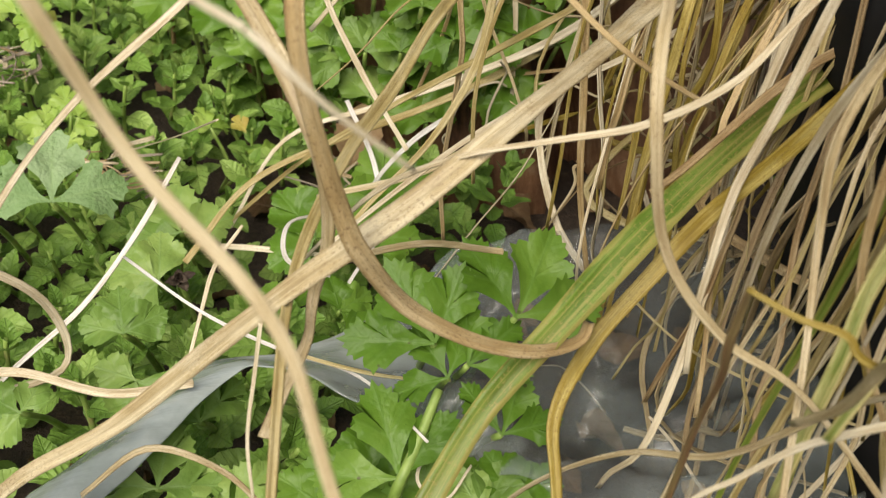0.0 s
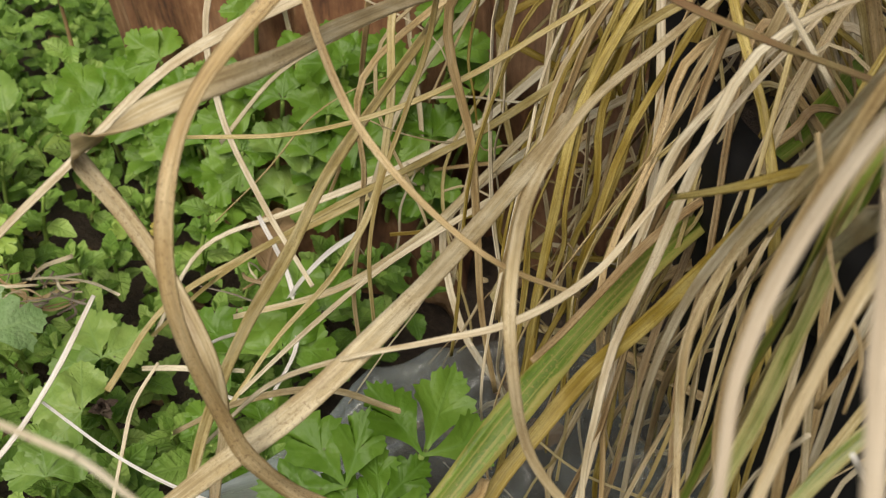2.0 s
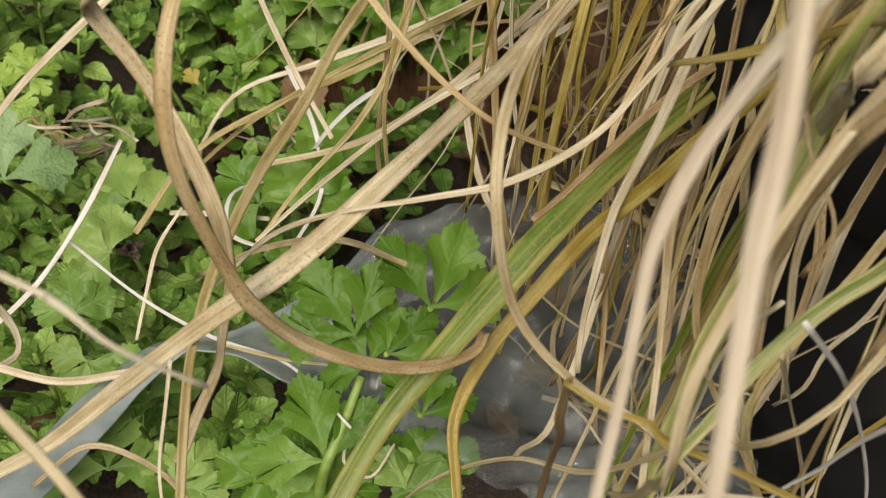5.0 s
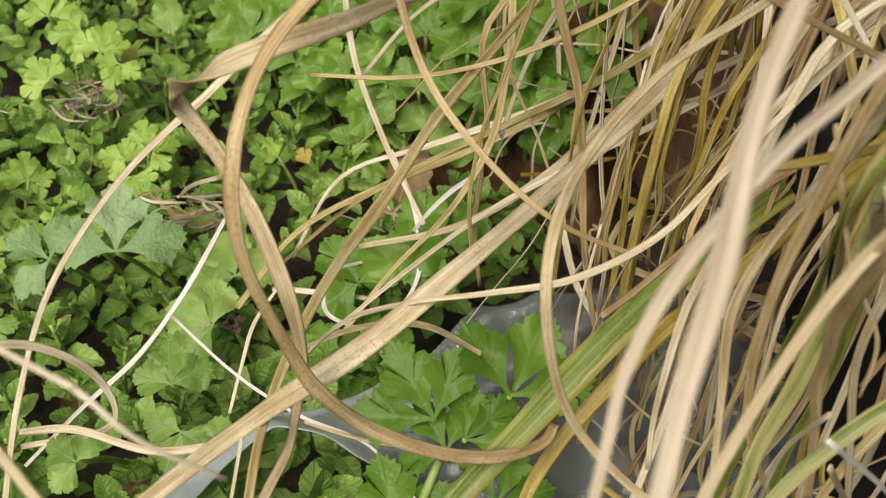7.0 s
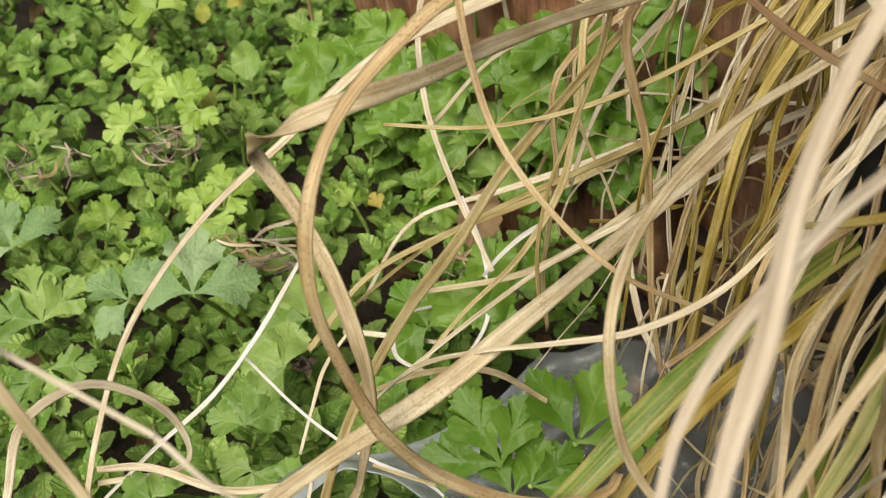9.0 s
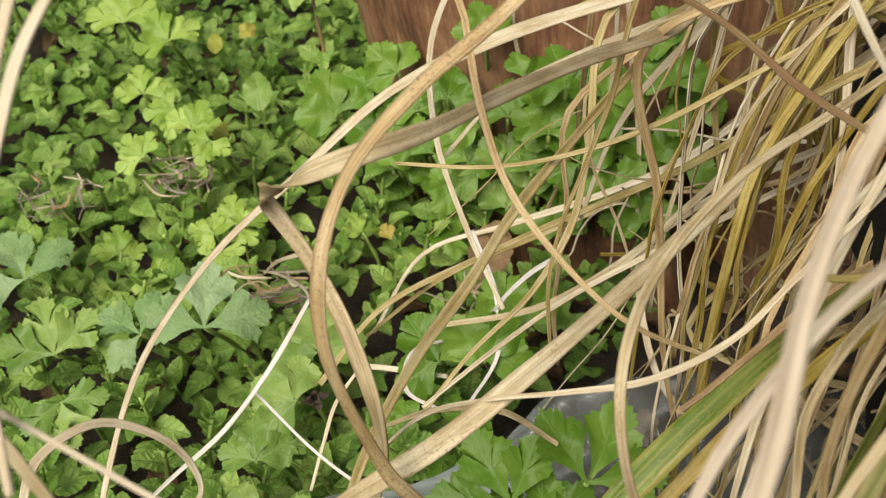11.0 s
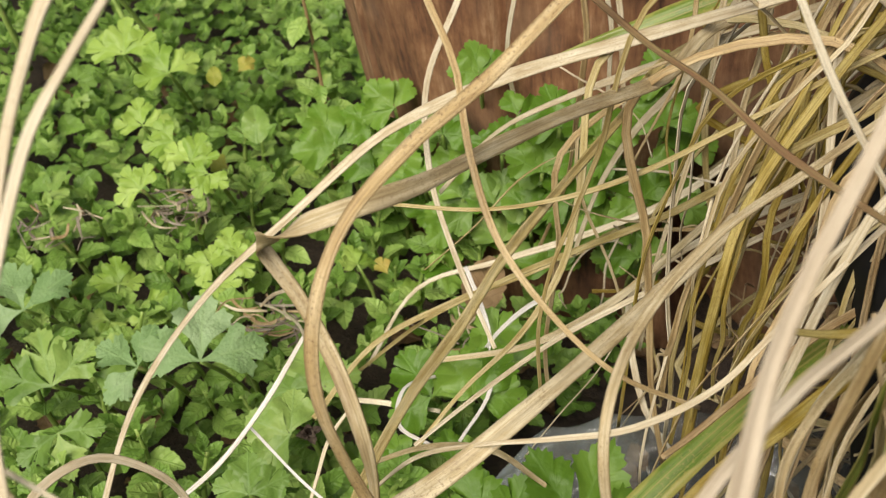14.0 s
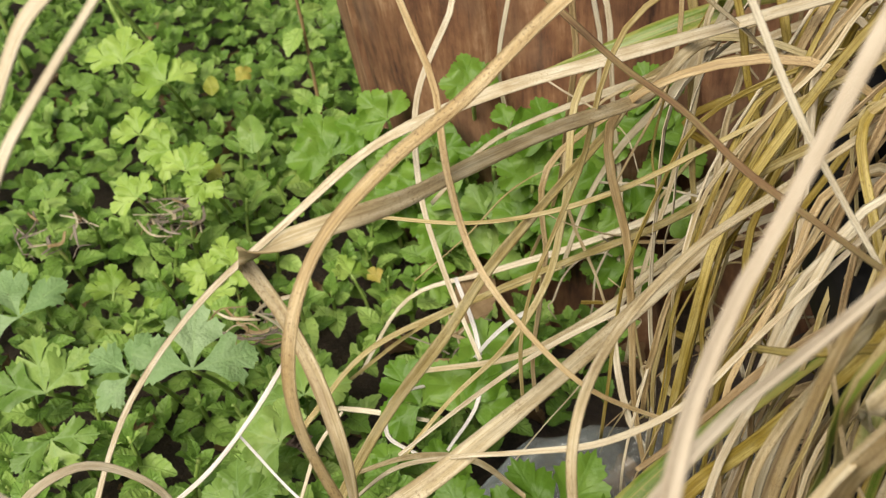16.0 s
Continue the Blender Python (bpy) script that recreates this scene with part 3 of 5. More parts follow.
blade([(0.173, -0.056, 0.114), (0.149, -0.043, 0.160), (0.126, -0.029, 0.135), (0.105, -0.057, 0.138), (0.074, -0.098, 0.146), (0.054, -0.121, 0.149), (0.039, -0.128, 0.142), (0.025, -0.127, 0.131), (0.011, -0.124, 0.117), (-0.005, -0.120, 0.100), (-0.024, -0.115, 0.084), (-0.040, -0.111, 0.059)], 0.0034, "straw")
blade([(0.1650, -0.0850, 0.1140), (0.1214, -0.0877, 0.2233), (0.0784, -0.0922, 0.2153), (0.0513, -0.1095, 0.2021), (0.0403, -0.1172, 0.1975), (0.0305, -0.1252, 0.1907), (0.0256, -0.1334, 0.1818), (0.0250, -0.1367, 0.1681), (0.0296, -0.1335, 0.1450), (0.0328, -0.1323, 0.1362), (0.0377, -0.1299, 0.1270), (0.0442, -0.1285, 0.1200), (0.0518, -0.1270, 0.1142), (0.0598, -0.1244, 0.1097), (0.0673, -0.1199, 0.1067), (0.0700, -0.1165, 0.1075)], 0.0028, "tan", twist=0.1, up=(-0.5, -0.6, 0.6))
blade([(0.1720, -0.0570, 0.1140), (0.1400, -0.0410, 0.1740), (0.1093, -0.0191, 0.1616), (0.0908, -0.0424, 0.1623), (0.0707, -0.0667, 0.1710), (0.0549, -0.0899, 0.1796), (0.0418, -0.1079, 0.1851), (0.0287, -0.1151, 0.1857), (0.0189, -0.1098, 0.1792), (0.0153, -0.1037, 0.1737), (0.0160, -0.1014, 0.1687), (0.0204, -0.1048, 0.1618), (0.0249, -0.1112, 0.1537), (0.0285, -0.1195, 0.1447), (0.0289, -0.1176, 0.1296), (0.0266, -0.1156, 0.1181), (0.0248, -0.1224, 0.1154), (0.0210, -0.1292, 0.1132), (0.0172, -0.1363, 0.1108)], 0.0029, "straw", twist=0.1, up=((0.6, -0.5, 0.62), (-0.4, -0.85, 0.35), 0.545))
blade([(0.170, -0.062, 0.114), (0.149, -0.054, 0.193), (0.128, -0.045, 0.183), (0.105, -0.025, 0.166), (0.084, -0.007, 0.151), (0.059, 0.008, 0.136), (0.031, 0.018, 0.118), (0.005, 0.016, 0.097), (-0.020, 0.006, 0.080), (-0.039, -0.014, 0.064), (-0.048, -0.037, 0.048), (-0.055, -0.055, 0.025)], 0.0032, "pale")
blade([(0.182, -0.043, 0.114), (0.145, -0.008, 0.160), (0.109, 0.027, 0.130), (0.089, -0.002, 0.129), (0.072, -0.027, 0.128), (0.057, -0.051, 0.128), (0.046, -0.072, 0.127), (0.036, -0.090, 0.127), (0.028, -0.107, 0.126), (0.023, -0.123, 0.126), (0.020, -0.139, 0.125), (0.015, -0.165, 0.110)], 0.0023, "yellow")
blade([(0.165, -0.077, 0.114), (0.106, -0.070, 0.222), (0.046, -0.062, 0.212), (0.048, -0.092, 0.194), (0.049, -0.105, 0.186), (0.052, -0.115, 0.178), (0.059, -0.122, 0.169), (0.068, -0.127, 0.161), (0.081, -0.125, 0.151)], 0.0011, "tan")
blade([(0.073, 0.093, 0.124), (0.069, 0.098, 0.093), (0.075, 0.101, 0.059), (0.083, 0.102, 0.023)], 0.0016, "pale")
blade([(0.187, -0.039, 0.114), (0.126, 0.035, 0.160), (0.065, 0.109, 0.135), (0.054, 0.078, 0.125), (0.043, 0.048, 0.115), (0.042, 0.018, 0.104), (0.047, -0.010, 0.096), (0.054, -0.036, 0.089)], 0.0018, "pale")
blade([(0.203, -0.029, 0.114), (0.185, 0.018, 0.160), (0.167, 0.064, 0.096), (0.139, 0.063, 0.075), (0.117, 0.062, 0.059), (0.091, 0.064, 0.047), (0.063, 0.068, 0.036), (0.034, 0.072, 0.024), (0.015, 0.065, -0.002)], 0.0023, "pale")
blade([(0.215, -0.026, 0.114), (0.202, 0.046, 0.160), (0.189, 0.118, 0.071), (0.160, 0.101, 0.061), (0.132, 0.085, 0.051), (0.104, 0.069, 0.045), (0.075, 0.054, 0.043), (0.046, 0.040, 0.043), (0.021, 0.024, 0.042), (0.003, 0.002, 0.035)], 0.0025, "yellow")
blade([(0.045, -0.040, 0.212), (0.068, -0.083, 0.203), (0.076, -0.098, 0.200), (0.083, -0.111, 0.199), (0.089, -0.125, 0.197), (0.095, -0.138, 0.197), (0.099, -0.151, 0.199), (0.114, -0.198, 0.206)], 0.0011, "stem")
blade([(0.165, -0.078, 0.114), (0.147, -0.076, 0.182), (0.129, -0.074, 0.172), (0.103, -0.097, 0.174), (0.086, -0.112, 0.175), (0.072, -0.129, 0.175), (0.064, -0.145, 0.175), (0.062, -0.152, 0.166), (0.065, -0.153, 0.150), (0.073, -0.156, 0.138), (0.083, -0.161, 0.131), (0.100, -0.170, 0.108)], 0.0015, "straw")
blade([(0.190, -0.040, 0.114), (0.172, -0.055, 0.140), (0.1496, -0.0708, 0.1379), (0.1339, -0.0785, 0.1349), (0.1190, -0.0869, 0.1316), (0.1043, -0.0953, 0.1285), (0.0902, -0.1036, 0.1236), (0.0766, -0.1117, 0.1173), (0.0635, -0.1200, 0.1102), (0.0505, -0.1283, 0.1027), (0.0398, -0.1382, 0.0941), (0.0291, -0.1481, 0.0835)], 0.0054, "green", twist=0.15, up=(-0.3, -0.7, 0.65))
blade([(0.1780, -0.1220, 0.1140), (0.1566, -0.1312, 0.1529), (0.1366, -0.1396, 0.1826), (0.1208, -0.1462, 0.1982), (0.1091, -0.1509, 0.1996), (0.1009, -0.1540, 0.1847), (0.0987, -0.1552, 0.1743), (0.0959, -0.1557, 0.1641), (0.0931, -0.1564, 0.1542), (0.0893, -0.1575, 0.1450), (0.0866, -0.1596, 0.1359), (0.0834, -0.1614, 0.1268), (0.0802, -0.1632, 0.1157)], 0.0026, "striped", twist=0.2, up=(-0.3, -0.7, 0.65))
blade([(0.1800, -0.1280, 0.1140), (0.1481, -0.1541, 0.1572), (0.1205, -0.1749, 0.1911), (0.1010, -0.1870, 0.2103), (0.0897, -0.1904, 0.2147), (0.0866, -0.1842, 0.2024), (0.0871, -0.1784, 0.1923), (0.0884, -0.1732, 0.1821), (0.0906, -0.1684, 0.1723), (0.0923, -0.1639, 0.1630), (0.0944, -0.1611, 0.1534), (0.0960, -0.1592, 0.1437), (0.0976, -0.1573, 0.1320)], 0.0021, "tan", twist=0.3, up=(-0.3, -0.7, 0.65))
blade([(0.1860, -0.0500, 0.1140), (0.1460, -0.0776, 0.1444), (0.1381, -0.0807, 0.1426), (0.1283, -0.0840, 0.1396), (0.1195, -0.0880, 0.1369), (0.1117, -0.0918, 0.1358), (0.1029, -0.0963, 0.1335), (0.0952, -0.1015, 0.1316), (0.0896, -0.1062, 0.1315), (0.0831, -0.1113, 0.1310), (0.0775, -0.1159, 0.1315)], 0.0018, "brown", twist=0.1, up=(-0.3, -0.7, 0.65))
blade([(0.169, -0.107, 0.114), (0.144, -0.118, 0.185), (0.118, -0.128, 0.175), (0.103, -0.118, 0.145), (0.097, -0.114, 0.133), (0.090, -0.110, 0.121), (0.081, -0.111, 0.110), (0.071, -0.116, 0.102), (0.063, -0.125, 0.096), (0.061, -0.136, 0.089), (0.058, -0.155, 0.066)], 0.0030, "olive")
blade([(0.179, -0.123, 0.114), (0.142, -0.154, 0.226), (0.105, -0.184, 0.216), (0.099, -0.158, 0.193), (0.097, -0.150, 0.186), (0.093, -0.142, 0.179), (0.091, -0.129, 0.169)], 0.0017, "olive")
blade([(0.167, -0.071, 0.114), (0.147, -0.066, 0.185), (0.128, -0.061, 0.175), (0.102, -0.051, 0.154), (0.087, -0.045, 0.142), (0.071, -0.038, 0.132), (0.053, -0.030, 0.125), (0.032, -0.019, 0.121)], 0.0013, "yellow")
blade([(0.166, -0.093, 0.114), (0.144, -0.097, 0.182), (0.123, -0.100, 0.172), (0.095, -0.118, 0.161), (0.083, -0.126, 0.156), (0.070, -0.130, 0.153), (0.058, -0.129, 0.151), (0.046, -0.125, 0.147), (0.036, -0.117, 0.137), (0.026, -0.109, 0.120)], 0.0010, "pale")
blade([(0.065, -0.174, 0.162), (0.065, -0.172, 0.153), (0.066, -0.170, 0.146), (0.066, -0.166, 0.133), (0.066, -0.160, 0.104)], 0.0012, "stem")
blade([(0.180, -0.125, 0.114), (0.142, -0.159, 0.164), (0.103, -0.193, 0.153), (0.077, -0.183, 0.157), (0.072, -0.181, 0.161), (0.068, -0.179, 0.162), (0.064, -0.175, 0.163)], 0.0010, "olive")
blade([(0.100, -0.163, 0.266), (0.072, -0.197, 0.243), (0.067, -0.203, 0.239), (0.063, -0.209, 0.235), (0.060, -0.215, 0.230), (0.057, -0.220, 0.227), (0.054, -0.226, 0.223), (0.035, -0.264, 0.197)], 0.0014, "beige")
blade([(0.119, -0.177, 0.253), (0.078, -0.196, 0.231), (0.067, -0.201, 0.225), (0.058, -0.207, 0.217), (0.053, -0.215, 0.207), (0.035, -0.244, 0.171)], 0.0011, "beige")
blade([(0.183, -0.042, 0.114), (0.137, 0.005, 0.161), (0.092, 0.051, 0.151), (0.089, 0.059, 0.117), (0.087, 0.065, 0.090), (0.084, 0.071, 0.061), (0.075, 0.076, 0.032)], 0.0018, "tan")
blade([(0.185, -0.041, 0.114), (0.141, 0.008, 0.161), (0.097, 0.056, 0.151), (0.097, 0.065, 0.117), (0.097, 0.072, 0.090), (0.095, 0.078, 0.061), (0.093, 0.083, 0.031)], 0.0014, "pale")
blade([(0.189, -0.037, 0.114), (0.145, 0.024, 0.161), (0.101, 0.084, 0.151), (0.102, 0.080, 0.116), (0.103, 0.077, 0.089), (0.105, 0.072, 0.061), (0.104, 0.067, 0.032)], 0.0018, "pale")
blade([(0.181, -0.045, 0.114), (0.154, -0.021, 0.182), (0.128, 0.003, 0.172), (0.117, 0.017, 0.142), (0.110, 0.026, 0.122), (0.099, 0.035, 0.102), (0.090, 0.042, 0.079), (0.083, 0.046, 0.052)], 0.0029, "pale")
blade([(0.184, -0.041, 0.114), (0.150, -0.006, 0.182), (0.116, 0.030, 0.172), (0.117, 0.033, 0.137), (0.118, 0.035, 0.111), (0.120, 0.035, 0.083), (0.126, 0.034, 0.054)], 0.0026, "yellow")
blade([(0.178, -0.048, 0.114), (0.148, -0.024, 0.176), (0.117, 0.000, 0.166), (0.110, -0.000, 0.132), (0.105, -0.000, 0.108), (0.099, -0.001, 0.083), (0.095, -0.003, 0.055)], 0.0017, "straw")
blade([(0.173, -0.055, 0.114), (0.141, -0.037, 0.211), (0.109, -0.019, 0.201), (0.114, -0.024, 0.167), (0.116, -0.026, 0.153), (0.121, -0.029, 0.137), (0.126, -0.032, 0.122)], 0.0018, "olive")
blade([(0.177, -0.050, 0.114), (0.148, -0.029, 0.210), (0.120, -0.008, 0.200), (0.124, -0.019, 0.167), (0.126, -0.024, 0.152), (0.124, -0.028, 0.138), (0.123, -0.033, 0.122)], 0.0021, "olive")
blade([(0.0814, -0.1270, 0.2361), (0.0862, -0.1311, 0.2249), (0.0909, -0.1352, 0.2136), (0.0965, -0.1395, 0.2028), (0.1025, -0.1438, 0.1922)], 0.0011, "pale", up=(0.2, -0.9, 0.7))
blade([(0.169, -0.064, 0.114), (0.130, -0.050, 0.205), (0.092, -0.036, 0.195), (0.114, -0.031, 0.168), (0.123, -0.029, 0.157), (0.130, -0.029, 0.144), (0.132, -0.030, 0.130)], 0.0014, "straw")
blade([(0.182, -0.043, 0.114), (0.154, -0.015, 0.160), (0.125, 0.013, 0.142), (0.104, 0.033, 0.123), (0.085, 0.051, 0.106), (0.063, 0.068, 0.085), (0.044, 0.079, 0.057)], 0.0024, "pale")
blade([(0.175, -0.053, 0.114), (0.160, -0.043, 0.160), (0.145, -0.034, 0.125), (0.127, -0.008, 0.110), (0.117, 0.006, 0.102), (0.105, 0.021, 0.097), (0.093, 0.035, 0.090)], 0.0010, "pale")
blade([(0.165, -0.080, 0.114), (0.141, -0.078, 0.179), (0.116, -0.076, 0.169), (0.105, -0.053, 0.144), (0.094, -0.030, 0.119), (0.079, -0.006, 0.094), (0.059, 0.016, 0.068), (0.036, 0.034, 0.041), (0.011, 0.049, 0.008)], 0.0019, "yellow")
blade([(0.170, -0.061, 0.114), (0.143, -0.048, 0.160), (0.115, -0.036, 0.132), (0.098, -0.024, 0.104), (0.084, -0.014, 0.081), (0.064, -0.003, 0.060), (0.038, 0.011, 0.045)], 0.0023, "straw")
blade([(0.173, -0.056, 0.114), (0.129, -0.031, 0.161), (0.086, -0.007, 0.151), (0.077, -0.016, 0.118), (0.072, -0.021, 0.100), (0.061, -0.026, 0.084), (0.046, -0.028, 0.069), (0.032, -0.032, 0.053)], 0.0017, "yellow")
blade([(0.173, -0.055, 0.114), (0.126, -0.027, 0.160), (0.078, 0.001, 0.123), (0.074, 0.003, 0.088), (0.072, 0.004, 0.070), (0.070, 0.005, 0.051), (0.071, 0.005, 0.031)], 0.0016, "tan")
blade([(0.167, -0.069, 0.114), (0.126, -0.058, 0.172), (0.085, -0.046, 0.162), (0.087, -0.048, 0.127), (0.088, -0.049, 0.106), (0.089, -0.050, 0.084), (0.092, -0.052, 0.062)], 0.0018, "tan")
blade([(0.174, -0.117, 0.114), (0.137, -0.141, 0.225), (0.100, -0.165, 0.215), (0.100, -0.146, 0.185), (0.100, -0.134, 0.166), (0.099, -0.123, 0.145), (0.100, -0.112, 0.118), (0.103, -0.102, 0.088), (0.105, -0.096, 0.059)], 0.0017, "pale")
blade([(0.172, -0.112, 0.114), (0.140, -0.129, 0.199), (0.108, -0.145, 0.189), (0.111, -0.126, 0.160), (0.114, -0.105, 0.127), (0.117, -0.086, 0.091), (0.122, -0.071, 0.049), (0.124, -0.064, 0.020)], 0.0023, "tan")
blade([(0.175, -0.119, 0.114), (0.134, -0.147, 0.213), (0.092, -0.175, 0.203), (0.100, -0.154, 0.176), (0.112, -0.122, 0.134), (0.123, -0.092, 0.088), (0.133, -0.066, 0.039), (0.137, -0.056, 0.011)], 0.0023, "straw")
blade([(0.1680, -0.1040, 0.1140), (0.1425, -0.1316, 0.1611), (0.1199, -0.1545, 0.1981), (0.1031, -0.1692, 0.2190), (0.0924, -0.1757, 0.2239), (0.0874, -0.1733, 0.2106), (0.0863, -0.1680, 0.1948), (0.0855, -0.1632, 0.1790), (0.0857, -0.1597, 0.1626), (0.0881, -0.1570, 0.1464), (0.0935, -0.1556, 0.1308), (0.1004, -0.1550, 0.1153), (0.1073, -0.1544, 0.0978)], 0.0013, "tan", up=(-0.3, -0.7, 0.65))
blade([(0.176, -0.120, 0.114), (0.135, -0.150, 0.237), (0.094, -0.180, 0.227), (0.094, -0.161, 0.198), (0.094, -0.152, 0.184), (0.092, -0.145, 0.170), (0.088, -0.145, 0.158), (0.087, -0.148, 0.145), (0.085, -0.154, 0.135), (0.082, -0.161, 0.126), (0.077, -0.174, 0.099)], 0.0014, "straw")
blade([(0.175, -0.118, 0.114), (0.147, -0.138, 0.235), (0.118, -0.157, 0.225), (0.116, -0.145, 0.192), (0.115, -0.140, 0.178), (0.114, -0.136, 0.164), (0.112, -0.133, 0.147), (0.110, -0.132, 0.129), (0.106, -0.131, 0.110), (0.103, -0.132, 0.090), (0.100, -0.133, 0.060)], 0.0018, "green")
blade([(0.1820, -0.1300, 0.1140), (0.1689, -0.1438, 0.1439), (0.1536, -0.1564, 0.1678), (0.1374, -0.1662, 0.1818), (0.1202, -0.1732, 0.1860), (0.1004, -0.1776, 0.1792), (0.0959, -0.1784, 0.1762), (0.0913, -0.1788, 0.1735), (0.0867, -0.1797, 0.1701), (0.0823, -0.1810, 0.1664), (0.0783, -0.1827, 0.1623), (0.0740, -0.1843, 0.1582), (0.0697, -0.1859, 0.1521)], 0.0021, "striped", twist=0.2, up=(-0.3, -0.7, 0.65))
blade([(0.177, -0.121, 0.114), (0.141, -0.147, 0.235), (0.105, -0.174, 0.225), (0.105, -0.162, 0.192), (0.105, -0.158, 0.181), (0.104, -0.154, 0.168), (0.103, -0.152, 0.154), (0.105, -0.151, 0.139), (0.107, -0.152, 0.122)], 0.0017, "straw")
blade([(0.177, -0.120, 0.114), (0.138, -0.149, 0.232), (0.099, -0.177, 0.222), (0.104, -0.165, 0.190), (0.106, -0.160, 0.177), (0.107, -0.155, 0.162), (0.105, -0.151, 0.147)], 0.0012, "tan")
blade([(0.179, -0.123, 0.114), (0.135, -0.160, 0.228), (0.091, -0.196, 0.218), (0.095, -0.186, 0.185), (0.097, -0.181, 0.169), (0.098, -0.176, 0.150), (0.099, -0.172, 0.130), (0.100, -0.168, 0.100)], 0.0010, "tan")
blade([(0.181, -0.126, 0.114), (0.137, -0.168, 0.213), (0.093, -0.209, 0.203), (0.095, -0.193, 0.172), (0.096, -0.185, 0.157), (0.097, -0.178, 0.142), (0.096, -0.171, 0.126), (0.095, -0.163, 0.097)], 0.0006, "white")
blade([(0.089, -0.163, 0.200), (0.090, -0.165, 0.193), (0.092, -0.167, 0.184), (0.095, -0.170, 0.176), (0.094, -0.171, 0.168)], 0.0006, "tan")
blade([(0.082, -0.189, 0.183), (0.098, -0.176, 0.156), (0.113, -0.164, 0.126), (0.126, -0.154, 0.094), (0.133, -0.148, 0.065)], 0.0006, "white")
blade([(0.093, -0.170, 0.155), (0.103, -0.159, 0.132), (0.113, -0.150, 0.108), (0.122, -0.143, 0.083), (0.129, -0.138, 0.054)], 0.0010, "straw")
blade([(0.093, -0.167, 0.161), (0.092, -0.159, 0.145), (0.092, -0.154, 0.126), (0.092, -0.150, 0.105), (0.092, -0.146, 0.075)], 0.0007, "pale")
blade([(0.177, -0.121, 0.114), (0.134, -0.152, 0.173), (0.092, -0.184, 0.163), (0.083, -0.166, 0.134), (0.077, -0.154, 0.115), (0.069, -0.139, 0.101), (0.058, -0.128, 0.083), (0.048, -0.118, 0.056)], 0.0010, "straw")
blade([(0.182, -0.126, 0.114), (0.139, -0.167, 0.190), (0.097, -0.208, 0.180), (0.078, -0.189, 0.157), (0.074, -0.185, 0.152), (0.070, -0.181, 0.146), (0.066, -0.178, 0.139), (0.061, -0.175, 0.131), (0.050, -0.169, 0.104)], 0.0009, "pale")
blade([(0.178, -0.123, 0.114), (0.125, -0.150, 0.188), (0.088, -0.180, 0.200), (0.070, -0.194, 0.188), (0.066, -0.199, 0.178), (0.067, -0.194, 0.169), (0.068, -0.189, 0.160), (0.068, -0.182, 0.151)], 0.0013, "straw")
blade([(0.174, -0.117, 0.114), (0.134, -0.143, 0.213), (0.093, -0.169, 0.203), (0.095, -0.157, 0.170), (0.096, -0.150, 0.151), (0.095, -0.145, 0.130), (0.094, -0.140, 0.108), (0.090, -0.137, 0.085), (0.087, -0.134, 0.055)], 0.0016, "yellow")
blade([(0.174, -0.117, 0.114), (0.134, -0.143, 0.213), (0.093, -0.169, 0.203), (0.093, -0.157, 0.170), (0.093, -0.150, 0.151), (0.093, -0.144, 0.131), (0.091, -0.139, 0.108), (0.088, -0.136, 0.084), (0.086, -0.134, 0.054)], 0.0014, "green")
blade([(0.215, -0.026, 0.114), (0.212, -0.007, 0.160), (0.209, 0.012, 0.098), (0.183, -0.010, 0.102), (0.161, -0.029, 0.109), (0.140, -0.049, 0.116), (0.124, -0.071, 0.123)], 0.0043, "olive")
blade([(-0.017, -0.173, 0.249), (0.004, -0.187, 0.206), (0.010, -0.191, 0.194), (0.018, -0.201, 0.187), (0.021, -0.210, 0.177), (0.032, -0.243, 0.141)], 0.0011, "straw")
blade([(-0.028, -0.175, 0.231), (0.013, -0.191, 0.207), (0.018, -0.193, 0.204), (0.022, -0.195, 0.200), (0.028, -0.195, 0.194)], 0.0005, "pale")
blade([(0.0139, -0.1594, 0.2460), (0.0108, -0.1622, 0.2433), (0.0083, -0.1661, 0.2385), (0.0062, -0.1707, 0.2329), (0.0048, -0.1762, 0.2267), (0.0044, -0.1812, 0.2214), (0.0045, -0.1868, 0.2160), (0.0054, -0.1911, 0.2121), (0.0063, -0.1948, 0.2092)], 0.0016, "pale", twist=0.05, up=(-0.3, -0.75, 0.6))
blade([(0.0204, -0.1676, 0.2490), (0.0179, -0.1695, 0.2462), (0.0142, -0.1726, 0.2420), (0.0110, -0.1759, 0.2379), (0.0088, -0.1798, 0.2330), (0.0072, -0.1839, 0.2282), (0.0057, -0.1876, 0.2244), (0.0040, -0.1928, 0.2196)], 0.0010, "pale", twist=0.05, up=(-0.3, -0.75, 0.6))
blade([(0.167, -0.071, 0.114), (0.127, -0.062, 0.197), (0.088, -0.053, 0.187), (0.075, -0.058, 0.155), (0.070, -0.060, 0.143), (0.065, -0.062, 0.131), (0.062, -0.064, 0.117), (0.062, -0.066, 0.100)], 0.0011, "yellow")
blade([(0.183, -0.042, 0.114), (0.171, -0.029, 0.160), (0.159, -0.016, 0.120), (0.126, -0.026, 0.112), (0.106, -0.032, 0.107), (0.086, -0.039, 0.103), (0.068, -0.046, 0.099), (0.051, -0.055, 0.094), (0.034, -0.066, 0.089)], 0.0015, "pale")
